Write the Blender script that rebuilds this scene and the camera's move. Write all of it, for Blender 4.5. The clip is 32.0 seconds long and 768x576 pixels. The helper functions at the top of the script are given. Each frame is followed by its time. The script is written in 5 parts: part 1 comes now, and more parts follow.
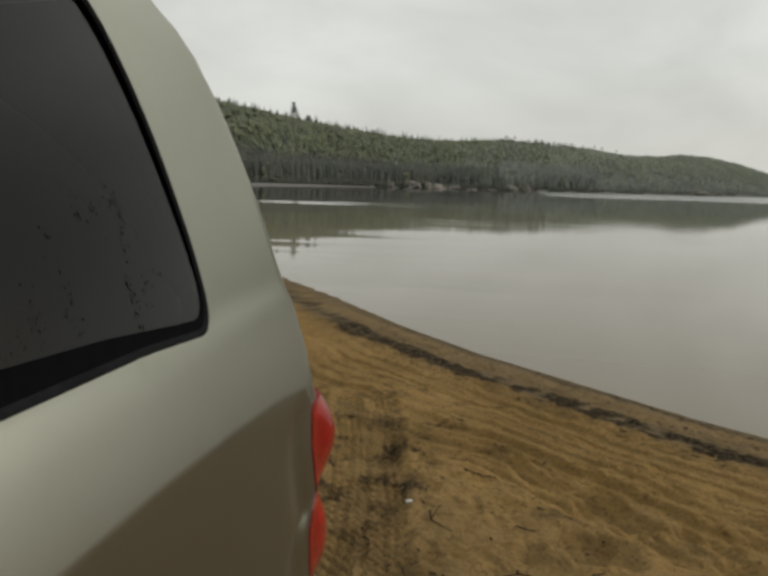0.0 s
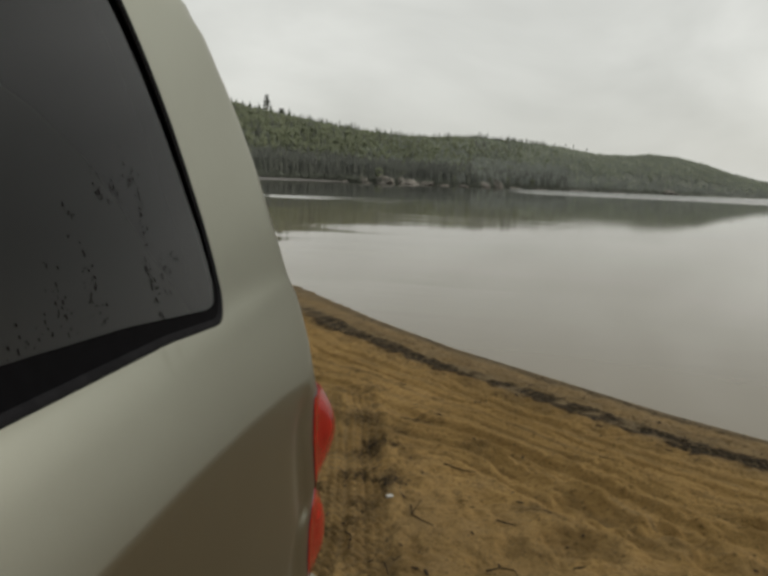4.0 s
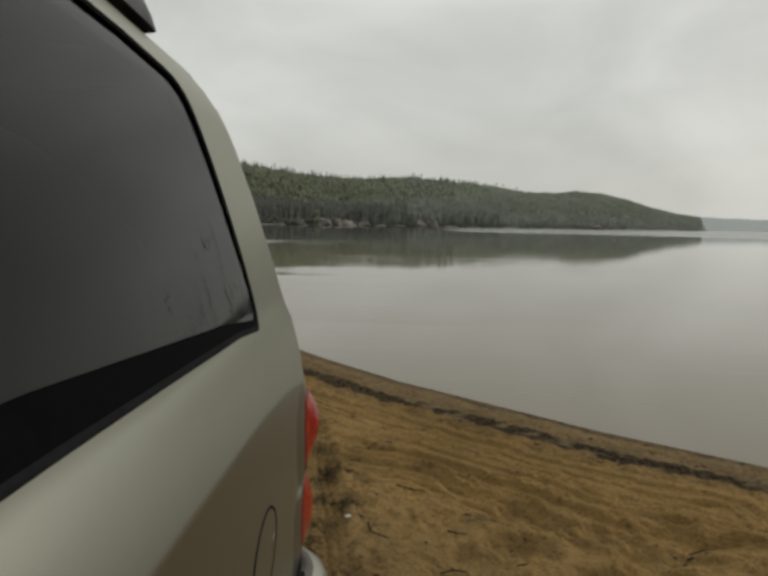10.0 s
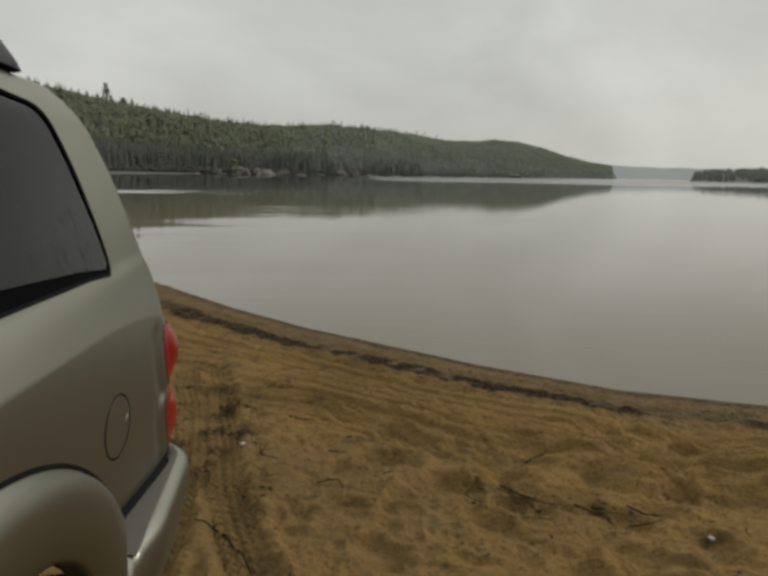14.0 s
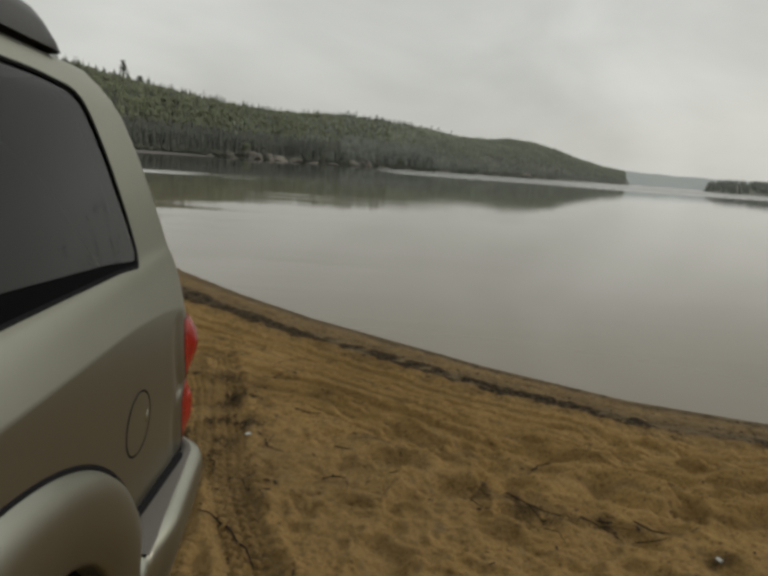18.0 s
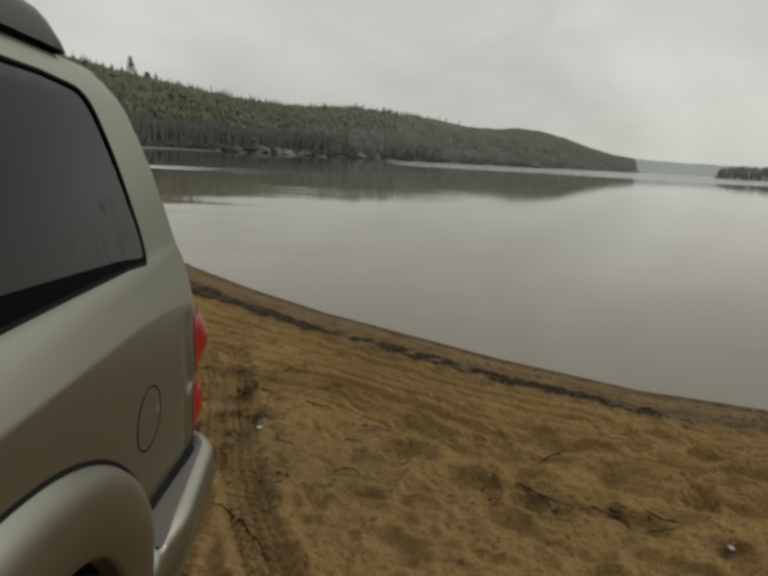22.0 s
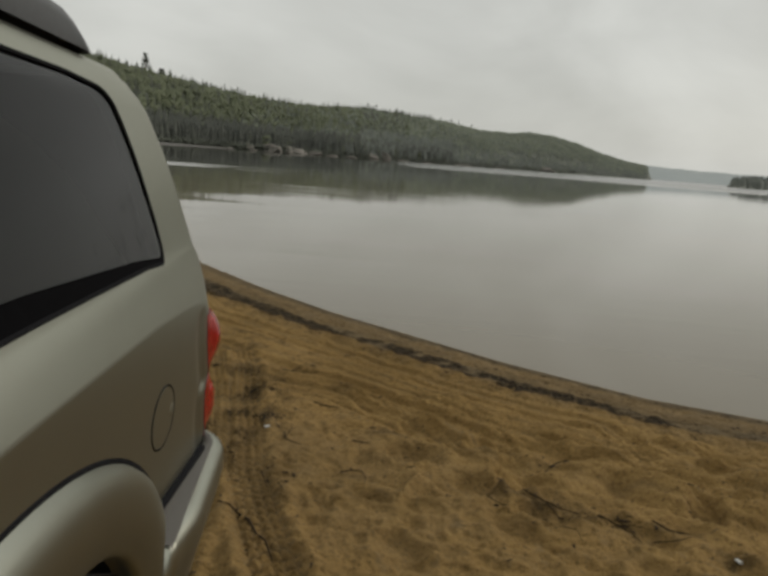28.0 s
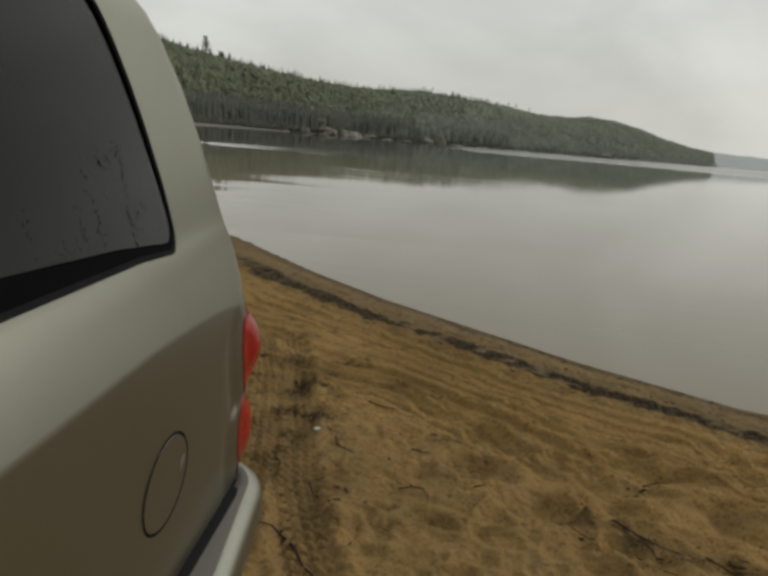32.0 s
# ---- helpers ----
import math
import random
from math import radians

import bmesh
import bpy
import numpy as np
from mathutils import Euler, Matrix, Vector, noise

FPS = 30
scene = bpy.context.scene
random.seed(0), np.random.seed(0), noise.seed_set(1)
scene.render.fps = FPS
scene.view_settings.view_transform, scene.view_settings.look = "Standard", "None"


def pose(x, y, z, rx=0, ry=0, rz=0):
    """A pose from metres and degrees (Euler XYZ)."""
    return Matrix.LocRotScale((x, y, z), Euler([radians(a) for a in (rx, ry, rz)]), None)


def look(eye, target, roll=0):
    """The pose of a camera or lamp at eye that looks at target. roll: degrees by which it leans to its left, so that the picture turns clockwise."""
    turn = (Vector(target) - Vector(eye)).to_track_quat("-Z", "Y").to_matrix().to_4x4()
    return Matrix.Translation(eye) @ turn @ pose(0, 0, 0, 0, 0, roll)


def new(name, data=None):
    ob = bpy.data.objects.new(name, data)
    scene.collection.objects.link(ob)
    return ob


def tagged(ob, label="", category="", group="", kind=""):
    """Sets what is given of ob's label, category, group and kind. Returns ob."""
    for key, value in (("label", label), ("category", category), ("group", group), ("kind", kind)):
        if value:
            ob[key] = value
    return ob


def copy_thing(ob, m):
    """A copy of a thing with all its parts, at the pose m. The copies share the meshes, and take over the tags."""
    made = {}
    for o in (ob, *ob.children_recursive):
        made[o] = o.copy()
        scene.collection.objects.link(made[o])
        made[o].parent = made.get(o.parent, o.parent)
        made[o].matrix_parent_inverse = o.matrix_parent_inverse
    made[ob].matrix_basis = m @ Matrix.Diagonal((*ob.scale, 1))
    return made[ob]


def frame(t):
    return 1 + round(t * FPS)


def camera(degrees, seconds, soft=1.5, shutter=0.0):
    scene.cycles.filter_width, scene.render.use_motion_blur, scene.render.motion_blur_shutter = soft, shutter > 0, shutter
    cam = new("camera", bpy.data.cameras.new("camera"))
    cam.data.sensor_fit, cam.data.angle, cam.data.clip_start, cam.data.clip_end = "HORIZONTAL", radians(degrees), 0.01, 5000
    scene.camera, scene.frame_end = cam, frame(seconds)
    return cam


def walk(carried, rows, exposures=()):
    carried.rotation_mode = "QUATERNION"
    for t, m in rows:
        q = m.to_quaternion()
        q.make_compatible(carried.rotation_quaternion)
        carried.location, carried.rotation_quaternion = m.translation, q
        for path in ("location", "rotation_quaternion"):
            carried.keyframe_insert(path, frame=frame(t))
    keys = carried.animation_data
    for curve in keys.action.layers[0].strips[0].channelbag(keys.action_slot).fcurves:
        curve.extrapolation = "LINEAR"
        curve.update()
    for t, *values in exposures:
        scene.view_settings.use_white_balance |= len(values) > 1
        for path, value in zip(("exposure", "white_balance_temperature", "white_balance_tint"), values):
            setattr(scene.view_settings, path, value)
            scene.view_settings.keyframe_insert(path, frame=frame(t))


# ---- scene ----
LENS = 60.5
WL = -0.68          # level of the lake


def eye_pose(x, y, z, yaw, pitch, roll):
    a, b = radians(yaw), radians(pitch)
    ahead = Vector((-math.sin(a) * math.cos(b), math.cos(a) * math.cos(b), math.sin(b)))
    return look((x, y, z), Vector((x, y, z)) + ahead * 2, roll)


cam = camera(LENS, 32.0, soft=3.5)
# seconds, eye, yaw to the left, pitch, roll
PATH = [
    (0, -0.194, 0.834, 1.434, 13.52, -8.87, 1.66),
    (0.5, -0.192, 0.847, 1.429, 13.51, -8.93, 1.88),
    (1, -0.193, 0.837, 1.436, 13.43, -8.91, 2.17),
    (1.5, -0.199, 0.830, 1.437, 13.32, -8.71, 2.37),
    (2, -0.197, 0.829, 1.435, 13.34, -8.78, 2.16),
    (2.5, -0.199, 0.847, 1.430, 12.99, -8.79, 1.97),
    (3, -0.219, 0.852, 1.428, 12.61, -8.71, 2.41),
    (3.5, -0.250, 0.846, 1.425, 11.77, -9.26, 2.96),
    (5.5, -0.269, 0.869, 1.408, 9.02, -8.90, 0.72),
    (6, -0.307, 0.894, 1.408, 9.85, -9.45, 0.86),
    (6.5, -0.315, 0.946, 1.407, 12.70, -8.78, 1.06),
    (7, -0.350, 0.905, 1.393, 9.23, -7.66, 0.82),
    (7.5, -0.343, 0.906, 1.403, 7.74, -8.02, 1.52),
    (8, -0.347, 0.899, 1.404, 8.28, -7.66, 3.44),
    (8.5, -0.345, 0.894, 1.410, 8.42, -7.68, 2.60),
    (9, -0.364, 0.912, 1.393, 7.63, -7.60, 3.74),
    (9.5, -0.333, 0.701, 1.413, 5.72, -6.22, -0.12),
    (10, -0.259, 0.462, 1.433, 5.91, -5.54, 1.10),
    (10.5, -0.240, 0.354, 1.469, 5.61, -7.18, 2.26),
    (11, -0.255, 0.241, 1.468, 0.38, -7.39, 1.51),
    (11.5, -0.214, 0.093, 1.485, -5.20, -8.44, 1.84),
    (12, -0.158, -0.012, 1.492, -2.71, -10.01, 3.99),
    (12.5, -0.094, -0.160, 1.543, -6.91, -10.73, 0.90),
    (13, 0.019, -0.066, 1.531, -4.22, -6.14, 0.21),
    (13.5, 0.057, -0.063, 1.505, -3.56, -9.33, 1.59),
    (14, 0.058, -0.056, 1.506, -0.92, -9.80, 0.95),
    (14.5, 0.019, -0.009, 1.514, 0.32, -10.05, 2.76),
    (16.5, -0.005, -0.003, 1.525, 0.14, -10.41, 3.26),
    (17, -0.006, -0.004, 1.527, 0.14, -10.39, 3.34),
    (17.5, -0.011, -0.000, 1.529, -0.26, -10.41, 3.83),
    (18, -0.011, -0.003, 1.529, -0.47, -10.45, 4.15),
    (18.5, -0.007, -0.007, 1.529, -0.54, -10.53, 3.70),
    (19, -0.003, -0.016, 1.533, -0.44, -10.60, 3.78),
    (19.5, -0.010, -0.001, 1.529, -0.24, -10.71, 3.76),
    (20, -0.008, -0.001, 1.530, 0.02, -10.90, 3.77),
    (20.5, -0.008, 0.001, 1.528, 0.04, -10.97, 3.61),
    (21, -0.002, -0.007, 1.529, 0.04, -10.98, 3.43),
    (21.5, -0.006, -0.003, 1.530, 0.06, -10.98, 3.46),
    (22, -0.002, -0.010, 1.533, 0.36, -11.17, 3.19),
    (22.5, -0.014, -0.006, 1.534, 1.03, -11.78, 3.22),
    (23, -0.017, -0.006, 1.533, 0.87, -10.98, 3.99),
    (23.5, -0.027, -0.002, 1.534, 1.40, -11.05, 4.05),
    (24, -0.029, -0.004, 1.538, 1.66, -10.71, 4.20),
    (24.5, -0.024, 0.001, 1.536, 0.71, -11.19, 4.04),
    (25, -0.029, 0.004, 1.537, 0.83, -11.11, 4.13),
    (25.5, -0.029, 0.003, 1.537, 0.79, -11.40, 4.54),
    (27.5, -0.030, 0.002, 1.538, 0.99, -11.21, 4.74),
    (28, -0.021, -0.010, 1.542, 1.08, -11.13, 4.46),
    (28.5, -0.021, -0.010, 1.539, 1.12, -11.34, 4.44),
    (29, -0.021, -0.004, 1.534, 1.31, -11.34, 4.60),
    (29.5, -0.001, -0.010, 1.534, 1.60, -11.49, 3.95),
    (30, 0.055, 0.016, 1.522, 1.75, -11.04, 3.07),
    (30.5, 0.074, 0.064, 1.506, 3.30, -10.41, 5.13),
    (31, 0.076, 0.082, 1.506, 4.66, -11.32, 4.29),
    (31.5, -0.060, 0.296, 1.473, 4.85, -11.29, 5.23),
    (32, -0.138, 0.523, 1.463, 5.49, -12.83, 4.98),
]
walk(cam, [(t, eye_pose(*row)) for t, *row in PATH], [(0, 0.08), (6, 0.08), (7, 0.07), (8, 0.0), (9, 0.0), (10, -0.08), (11, -0.07), (12, -0.12), (13, -0.09), (14, -0.17), (17, -0.12), (28, -0.12), (30, -0.11), (31, -0.12), (32, -0.03)])

# ---- light ----
world = bpy.data.worlds.new("overcast")
scene.world = world
world.use_nodes = True
nt = world.node_tree
nt.nodes.clear()


def wn(kind, **inputs):
    n = nt.nodes.new(kind)
    for key, value in inputs.items():
        n.inputs[key].default_value = value
    return n


sky = wn("ShaderNodeTexSky")
sky.sky_type, sky.sun_disc = "NISHITA", False
sky.sun_elevation, sky.sun_rotation = radians(27), radians(66)
sky.air_density, sky.dust_density = 1.0, 4.0
geo = wn("ShaderNodeTexCoord")
stretch = wn("ShaderNodeMapping", Scale=(1.0, 1.0, 2.2))
clouds = wn("ShaderNodeTexNoise", Scale=2.3, Detail=5.0, Roughness=0.5, Distortion=0.4)
ramp = wn("ShaderNodeValToRGB")
ramp.color_ramp.elements[0].position, ramp.color_ramp.elements[0].color = 0.32, (0.54, 0.545, 0.506, 1)
ramp.color_ramp.elements[1].position, ramp.color_ramp.elements[1].color = 0.68, (0.76, 0.766, 0.72, 1)
skyscale = wn("ShaderNodeMix")
skyscale.data_type, skyscale.blend_type = "RGBA", "MULTIPLY"
skyscale.inputs[0].default_value = 1.0
skyscale.inputs[7].default_value = (0.1, 0.1, 0.1, 1)
veil = wn("ShaderNodeMix")
veil.data_type = "RGBA"
veil.inputs[0].default_value = 0.92
bg = wn("ShaderNodeBackground", Strength=1.0)
out = wn("ShaderNodeOutputWorld")
nt.links.new(geo.outputs["Generated"], stretch.inputs["Vector"])
nt.links.new(stretch.outputs["Vector"], clouds.inputs["Vector"])
nt.links.new(clouds.outputs["Fac"], ramp.inputs["Fac"])
nt.links.new(sky.outputs["Color"], skyscale.inputs[6])
nt.links.new(skyscale.outputs[2], veil.inputs[6])
nt.links.new(ramp.outputs["Color"], veil.inputs[7])
# an overcast sky is brighter overhead than low down
height = wn("ShaderNodeSeparateXYZ")
zenith = wn("ShaderNodeMapRange")
for key, value in zip(("From Min", "From Max", "To Min", "To Max"), (0.3, 0.55, 1.0, 1.6)):
    zenith.inputs[key].default_value = value
lifted = wn("ShaderNodeVectorMath")
lifted.operation = "SCALE"
nt.links.new(geo.outputs["Generated"], height.inputs[0])
nt.links.new(height.outputs["Z"], zenith.inputs["Value"])
nt.links.new(veil.outputs[2], lifted.inputs[0])
nt.links.new(zenith.outputs["Result"], lifted.inputs["Scale"])
nt.links.new(lifted.outputs["Vector"], bg.inputs["Color"])
nt.links.new(bg.outputs["Background"], out.inputs["Surface"])
sun_data = bpy.data.lights.new("sun", "SUN")
sun_data.energy, sun_data.angle, sun_data.color = 1.5, radians(12), (1.0, 0.94, 0.85)
sun = new("sun", sun_data)
sun.matrix_world = look((45, 20, 25), (0, 0, 0))


# ---- materials ----
class Mat:
    """A node material with short ways to add nodes."""

    def __init__(self, name):
        self.mat = bpy.data.materials.new(name)
        self.mat.use_nodes = True
        self.nodes, self.links = self.mat.node_tree.nodes, self.mat.node_tree.links
        self.bsdf = self.nodes["Principled BSDF"]
        self.coord = self.nodes.new("ShaderNodeTexCoord").outputs["Object"]

    def put(self, **inputs):
        for key, value in inputs.items():
            self.bsdf.inputs[key.replace("_", " ")].default_value = value
        return self

    def link(self, a, b):
        self.links.new(a, b)

    def noise(self, scale, detail=4.0, rough=0.55, vector=None, stretch=None, distortion=0.0):
        n = self.nodes.new("ShaderNodeTexNoise")
        n.inputs["Scale"].default_value, n.inputs["Detail"].default_value = scale, detail
        n.inputs["Roughness"].default_value, n.inputs["Distortion"].default_value = rough, distortion
        v = vector or self.coord
        if stretch:
            m = self.nodes.new("ShaderNodeMapping")
            m.inputs["Scale"].default_value = stretch
            self.link(v, m.inputs["Vector"])
            v = m.outputs["Vector"]
        self.link(v, n.inputs["Vector"])
        return n.outputs["Fac"]

    def ramp(self, fac, *stops):
        r = self.nodes.new("ShaderNodeValToRGB")
        for n, (pos, col) in enumerate(stops):
            e = r.color_ramp.elements[n] if n < 2 else r.color_ramp.elements.new(pos)
            e.position, e.color = pos, (*col, 1) if len(col) == 3 else col
        self.link(fac, r.inputs["Fac"])
        return r.outputs["Color"]

    def mix(self, fac, a, b, blend="MIX"):
        m = self.nodes.new("ShaderNodeMix")
        m.data_type, m.blend_type = "RGBA", blend
        for socket, value in ((m.inputs[0], fac), (m.inputs[6], a), (m.inputs[7], b)):
            if isinstance(value, (int, float)):
                socket.default_value = value
            elif isinstance(value, tuple):
                socket.default_value = (*value, 1)
            else:
                self.link(value, socket)
        return m.outputs[2]

    def bump(self, height, strength=0.3, distance=0.01, under=None):
        b = self.nodes.new("ShaderNodeBump")
        b.inputs["Strength"].default_value, b.inputs["Distance"].default_value = strength, distance
        self.link(height, b.inputs["Height"])
        if under:
            self.link(under, b.inputs["Normal"])
        self.link(b.outputs["Normal"], self.bsdf.inputs["Normal"])
        return b.outputs["Normal"]

    def color(self, c):
        self.link(c, self.bsdf.inputs["Base Color"])
        return self

    def rough(self, c):
        self.link(c, self.bsdf.inputs["Roughness"])
        return self

    def attribute(self, name):
        a = self.nodes.new("ShaderNodeAttribute")
        a.attribute_name = name
        return a.outputs["Fac"]


def plain(name, col, rough=0.5, metal=0.0, grain=30.0, amount=0.15, relief=0.1):
    m = Mat(name).put(Roughness=rough, Metallic=metal)
    n = m.noise(grain)
    m.put(Specular_IOR_Level=0.03 if max(col) < 0.06 and rough > 0.8 else 0.5)
    dark = tuple(c * (1 - amount) for c in col)
    light = tuple(min(1, c * (1 + amount)) for c in col)
    m.color(m.ramp(n, (0.3, dark), (0.7, light)))
    if relief:
        m.bump(n, relief, 0.002)
    return m.mat


def make_sand():
    m = Mat("sand").put(Roughness=0.95, Specular_IOR_Level=0.05)
    big, mid, fine = m.noise(0.8, 5), m.noise(6, 6, 0.7), m.noise(140, 3, 0.7)
    base = m.ramp(big, (0.3, (0.162, 0.102, 0.037)), (0.7, (0.232, 0.148, 0.057)))
    base = m.mix(m.ramp(mid, (0.40, (0, 0, 0)), (0.74, (0.42, 0.42, 0.42))), base, (0.115, 0.072, 0.028))
    base = m.mix(m.ramp(fine, (0.45, (0, 0, 0)), (0.8, (0.4, 0.4, 0.4))), base, (0.28, 0.185, 0.074))
    # Irregular dark spots: coarse grains, and shade of small dimples put into the colour.
    dark_spots = m.ramp(m.noise(30, 4, 0.7, distortion=0.5), (0.53, (0, 0, 0)), (0.66, (0.5, 0.5, 0.5)))
    base = m.mix(dark_spots, base, (0.082, 0.050, 0.018))
    grit = m.ramp(m.noise(48, 3, 0.65), (0.58, (0, 0, 0)), (0.68, (0.75, 0.75, 0.75)))
    base = m.mix(grit, base, (0.050, 0.032, 0.013))
    wet = m.ramp(m.noise(5, 6, 0.7), (0.3, (0.066, 0.049, 0.028)), (0.72, (0.150, 0.114, 0.068)))
    # Wet edge of the beach, and the shade painted into wheel ruts.
    base = m.mix(m.attribute("damp_shade"), base, wet)
    specks = m.ramp(m.noise(22, 5, 0.75), (0.36, (0.15, 0.15, 0.15)), (0.50, (1, 1, 1)))
    base = m.mix(m.mix(1.0, m.attribute("litter"), specks, "MULTIPLY"), base, (0.016, 0.012, 0.007))
    m.color(base)
    m.bump(fine, 0.6, 0.005, m.bump(m.noise(24, 5, 0.65), 1.0, 0.03, m.bump(m.noise(9, 4, 0.6), 0.7, 0.045)))
    return m.mat


def make_water():
    m = Mat("lake_water").put(IOR=1.33)
    shallow = m.ramp(m.noise(0.05, 3), (0.3, (0.115, 0.099, 0.070)), (0.7, (0.140, 0.120, 0.085)))
    m.color(m.mix(m.attribute("deep"), shallow, (0.046, 0.045, 0.041)))
    patches = m.noise(0.02, 3, 0.5, stretch=(0.25, 1, 1))
    ruffled = m.ramp(patches, (0.3, (0.16, 0.16, 0.16)), (0.65, (0.26, 0.26, 0.26)))
    m.rough(m.mix(m.attribute("breeze"), (0.03, 0.03, 0.03), ruffled))
    swell = m.noise(1.1, 2, 0.5, stretch=(0.35, 1.8, 1))
    m.bump(m.noise(0.55, 2, 0.5, stretch=(0.2, 3.0, 1), distortion=0.6), 0.10, 0.02, m.bump(swell, 0.05, 0.02))
    return m.mat


def make_paint():
    m = Mat("beige_metallic_paint").put(Metallic=0.985, Roughness=0.36, Coat_Weight=0.06, Coat_Roughness=0.12, Specular_Tint=(0.64, 0.64, 0.61, 1))
    flake = m.noise(2600, 2, 0.6)
    dust = m.noise(5, 5, 0.6)
    base = m.mix(m.ramp(flake, (0.35, (0, 0, 0)), (0.7, (1, 1, 1))), (0.318, 0.321, 0.272), (0.368, 0.371, 0.318))
    m.color(m.mix(m.ramp(dust, (0.45, (0, 0, 0)), (0.85, (0.35, 0.35, 0.35))), base, (0.27, 0.26, 0.215)))
    return m.mat


def make_foliage(name, dark, light):
    m = Mat(name).put(Roughness=0.8, Specular_IOR_Level=0.2)
    rnd = m.nodes.new("ShaderNodeNewGeometry").outputs["Random Per Island"]
    tone = m.ramp(rnd, (0.0, dark), (1.0, light))
    tone = m.mix(m.ramp(m.noise(0.022, 4, 0.6), (0.38, (0, 0, 0)), (0.62, (0.6, 0.6, 0.6))), tone, tuple(c * 0.72 for c in dark))
    m.color(m.mix(m.ramp(m.noise(0.6, 4), (0.35, (0, 0, 0)), (0.7, (0.3, 0.3, 0.3))), tone, tuple(c * 0.85 for c in dark)))
    return m.mat


SAND, WATER, PAINT = make_sand(), make_water(), make_paint()
# Haze is painted into the far trees: foliage lightened and greyed.
CONIFER = make_foliage("conifer_needles", (0.088, 0.095, 0.078), (0.103, 0.112, 0.086))
BROADLEAF = make_foliage("birch_leaves", (0.108, 0.120, 0.076), (0.130, 0.144, 0.084))
# Conifer needles darkened: shade at the forest's foot is in the colour.
SHADED_NEEDLES = make_foliage("shaded_needles", (0.072, 0.076, 0.068), (0.090, 0.096, 0.078))
# Leaves and needles with more haze painted in, for the receding shores.
HAZY_LEAVES = make_foliage("hazy_leaves", (0.172, 0.190, 0.148), (0.200, 0.219, 0.158))
HAZY_NEEDLES = make_foliage("hazy_needles", (0.126, 0.136, 0.124), (0.146, 0.157, 0.136))
HAZY_POINT_NEEDLES = make_foliage("hazy_point_needles", (0.105, 0.114, 0.102), (0.125, 0.134, 0.116))
BARK = plain("bark", (0.09, 0.07, 0.055), 0.9, grain=6, amount=0.35)
FOREST_FLOOR = plain("forest_floor", (0.062, 0.068, 0.052), 0.95, grain=0.15, amount=0.4)
ROCK = plain("granite", (0.125, 0.115, 0.100), 0.9, grain=0.5, amount=0.35, relief=0.3)
# Far haze painted in: the hills glow faintly, though nothing there gives light.
DISTANCE = Mat("hazy_woods").put(Roughness=1.0, Emission_Strength=1.0, Emission_Color=(0.098, 0.106, 0.107, 1))
DISTANCE.color(DISTANCE.ramp(DISTANCE.noise(0.012, 4), (0.3, (0.09, 0.105, 0.10)), (0.7, (0.12, 0.135, 0.125))))
DISTANCE = DISTANCE.mat
MUD = plain("grey_shore_sand", (0.066, 0.061, 0.055), 0.9, grain=0.2, amount=0.3)
BLACK = plain("black_plastic", (0.018, 0.018, 0.019), 0.5, grain=80, amount=0.2)
EDGE_BLACK = plain("black_glass_edge", (0.003, 0.003, 0.0035), 0.98, grain=80, amount=0.2, relief=0)
PAD = plain("grey_bumper_plastic", (0.068, 0.064, 0.057), 0.85, grain=200, amount=0.1, relief=0.03)
SEAL = plain("window_rubber", (0.010, 0.010, 0.011), 0.95, grain=80, amount=0.2)
RUBBER = plain("tyre_rubber", (0.02, 0.02, 0.02), 0.85, grain=60, amount=0.25)
ALLOY = plain("alloy", (0.5, 0.5, 0.5), 0.3, 1.0, grain=40, amount=0.05)


def make_glass():
    m = Mat("tinted_glass")
    n = m.nodes
    clear, gloss, fres, mixer = n.new("ShaderNodeBsdfTransparent"), n.new("ShaderNodeBsdfGlossy"), n.new("ShaderNodeFresnel"), n.new("ShaderNodeMixShader")
    clear.inputs["Color"].default_value = (0.27, 0.27, 0.29, 1)
    fres.inputs["IOR"].default_value = 1.40
    m.link(m.ramp(m.noise(9, 5, 0.7, stretch=(1, 1, 0.35)), (0.45, (0.015, 0.015, 0.015)), (0.75, (0.16, 0.16, 0.16))), gloss.inputs["Roughness"])
    m.link(fres.outputs[0], mixer.inputs[0])
    m.link(clear.outputs[0], mixer.inputs[1])
    m.link(gloss.outputs[0], mixer.inputs[2])
    m.link(mixer.outputs[0], n["Material Output"].inputs["Surface"])
    return m.mat


def make_lens():
    m = Mat("red_lamp_lens").put(Roughness=0.16, Coat_Weight=0.25)
    m.color(m.ramp(m.noise(14, 2), (0.3, (0.17, 0.006, 0.006)), (0.7, (0.27, 0.010, 0.009))))
    return m.mat


GLASS, LENSRED = make_glass(), make_lens()


# ---- building helpers ----
def mesh_of(name, verts, faces, mat, smooth=True):
    me = bpy.data.meshes.new(name)
    me.from_pydata([tuple(v) for v in verts], [], faces)
    me.materials.append(mat)
    if smooth:
        me.shade_smooth()
    return me


def part(name, data, mat, parent, label=""):
    """Links a bmesh or a mesh as one object under its thing."""
    if isinstance(data, bmesh.types.BMesh):
        me = bpy.data.meshes.new(name)
        data.to_mesh(me)
        data.free()
        me.materials.append(mat)
        me.shade_smooth()
    else:
        me = data
    ob = new(name, me)
    ob.parent = parent
    return tagged(ob, label) if label else ob


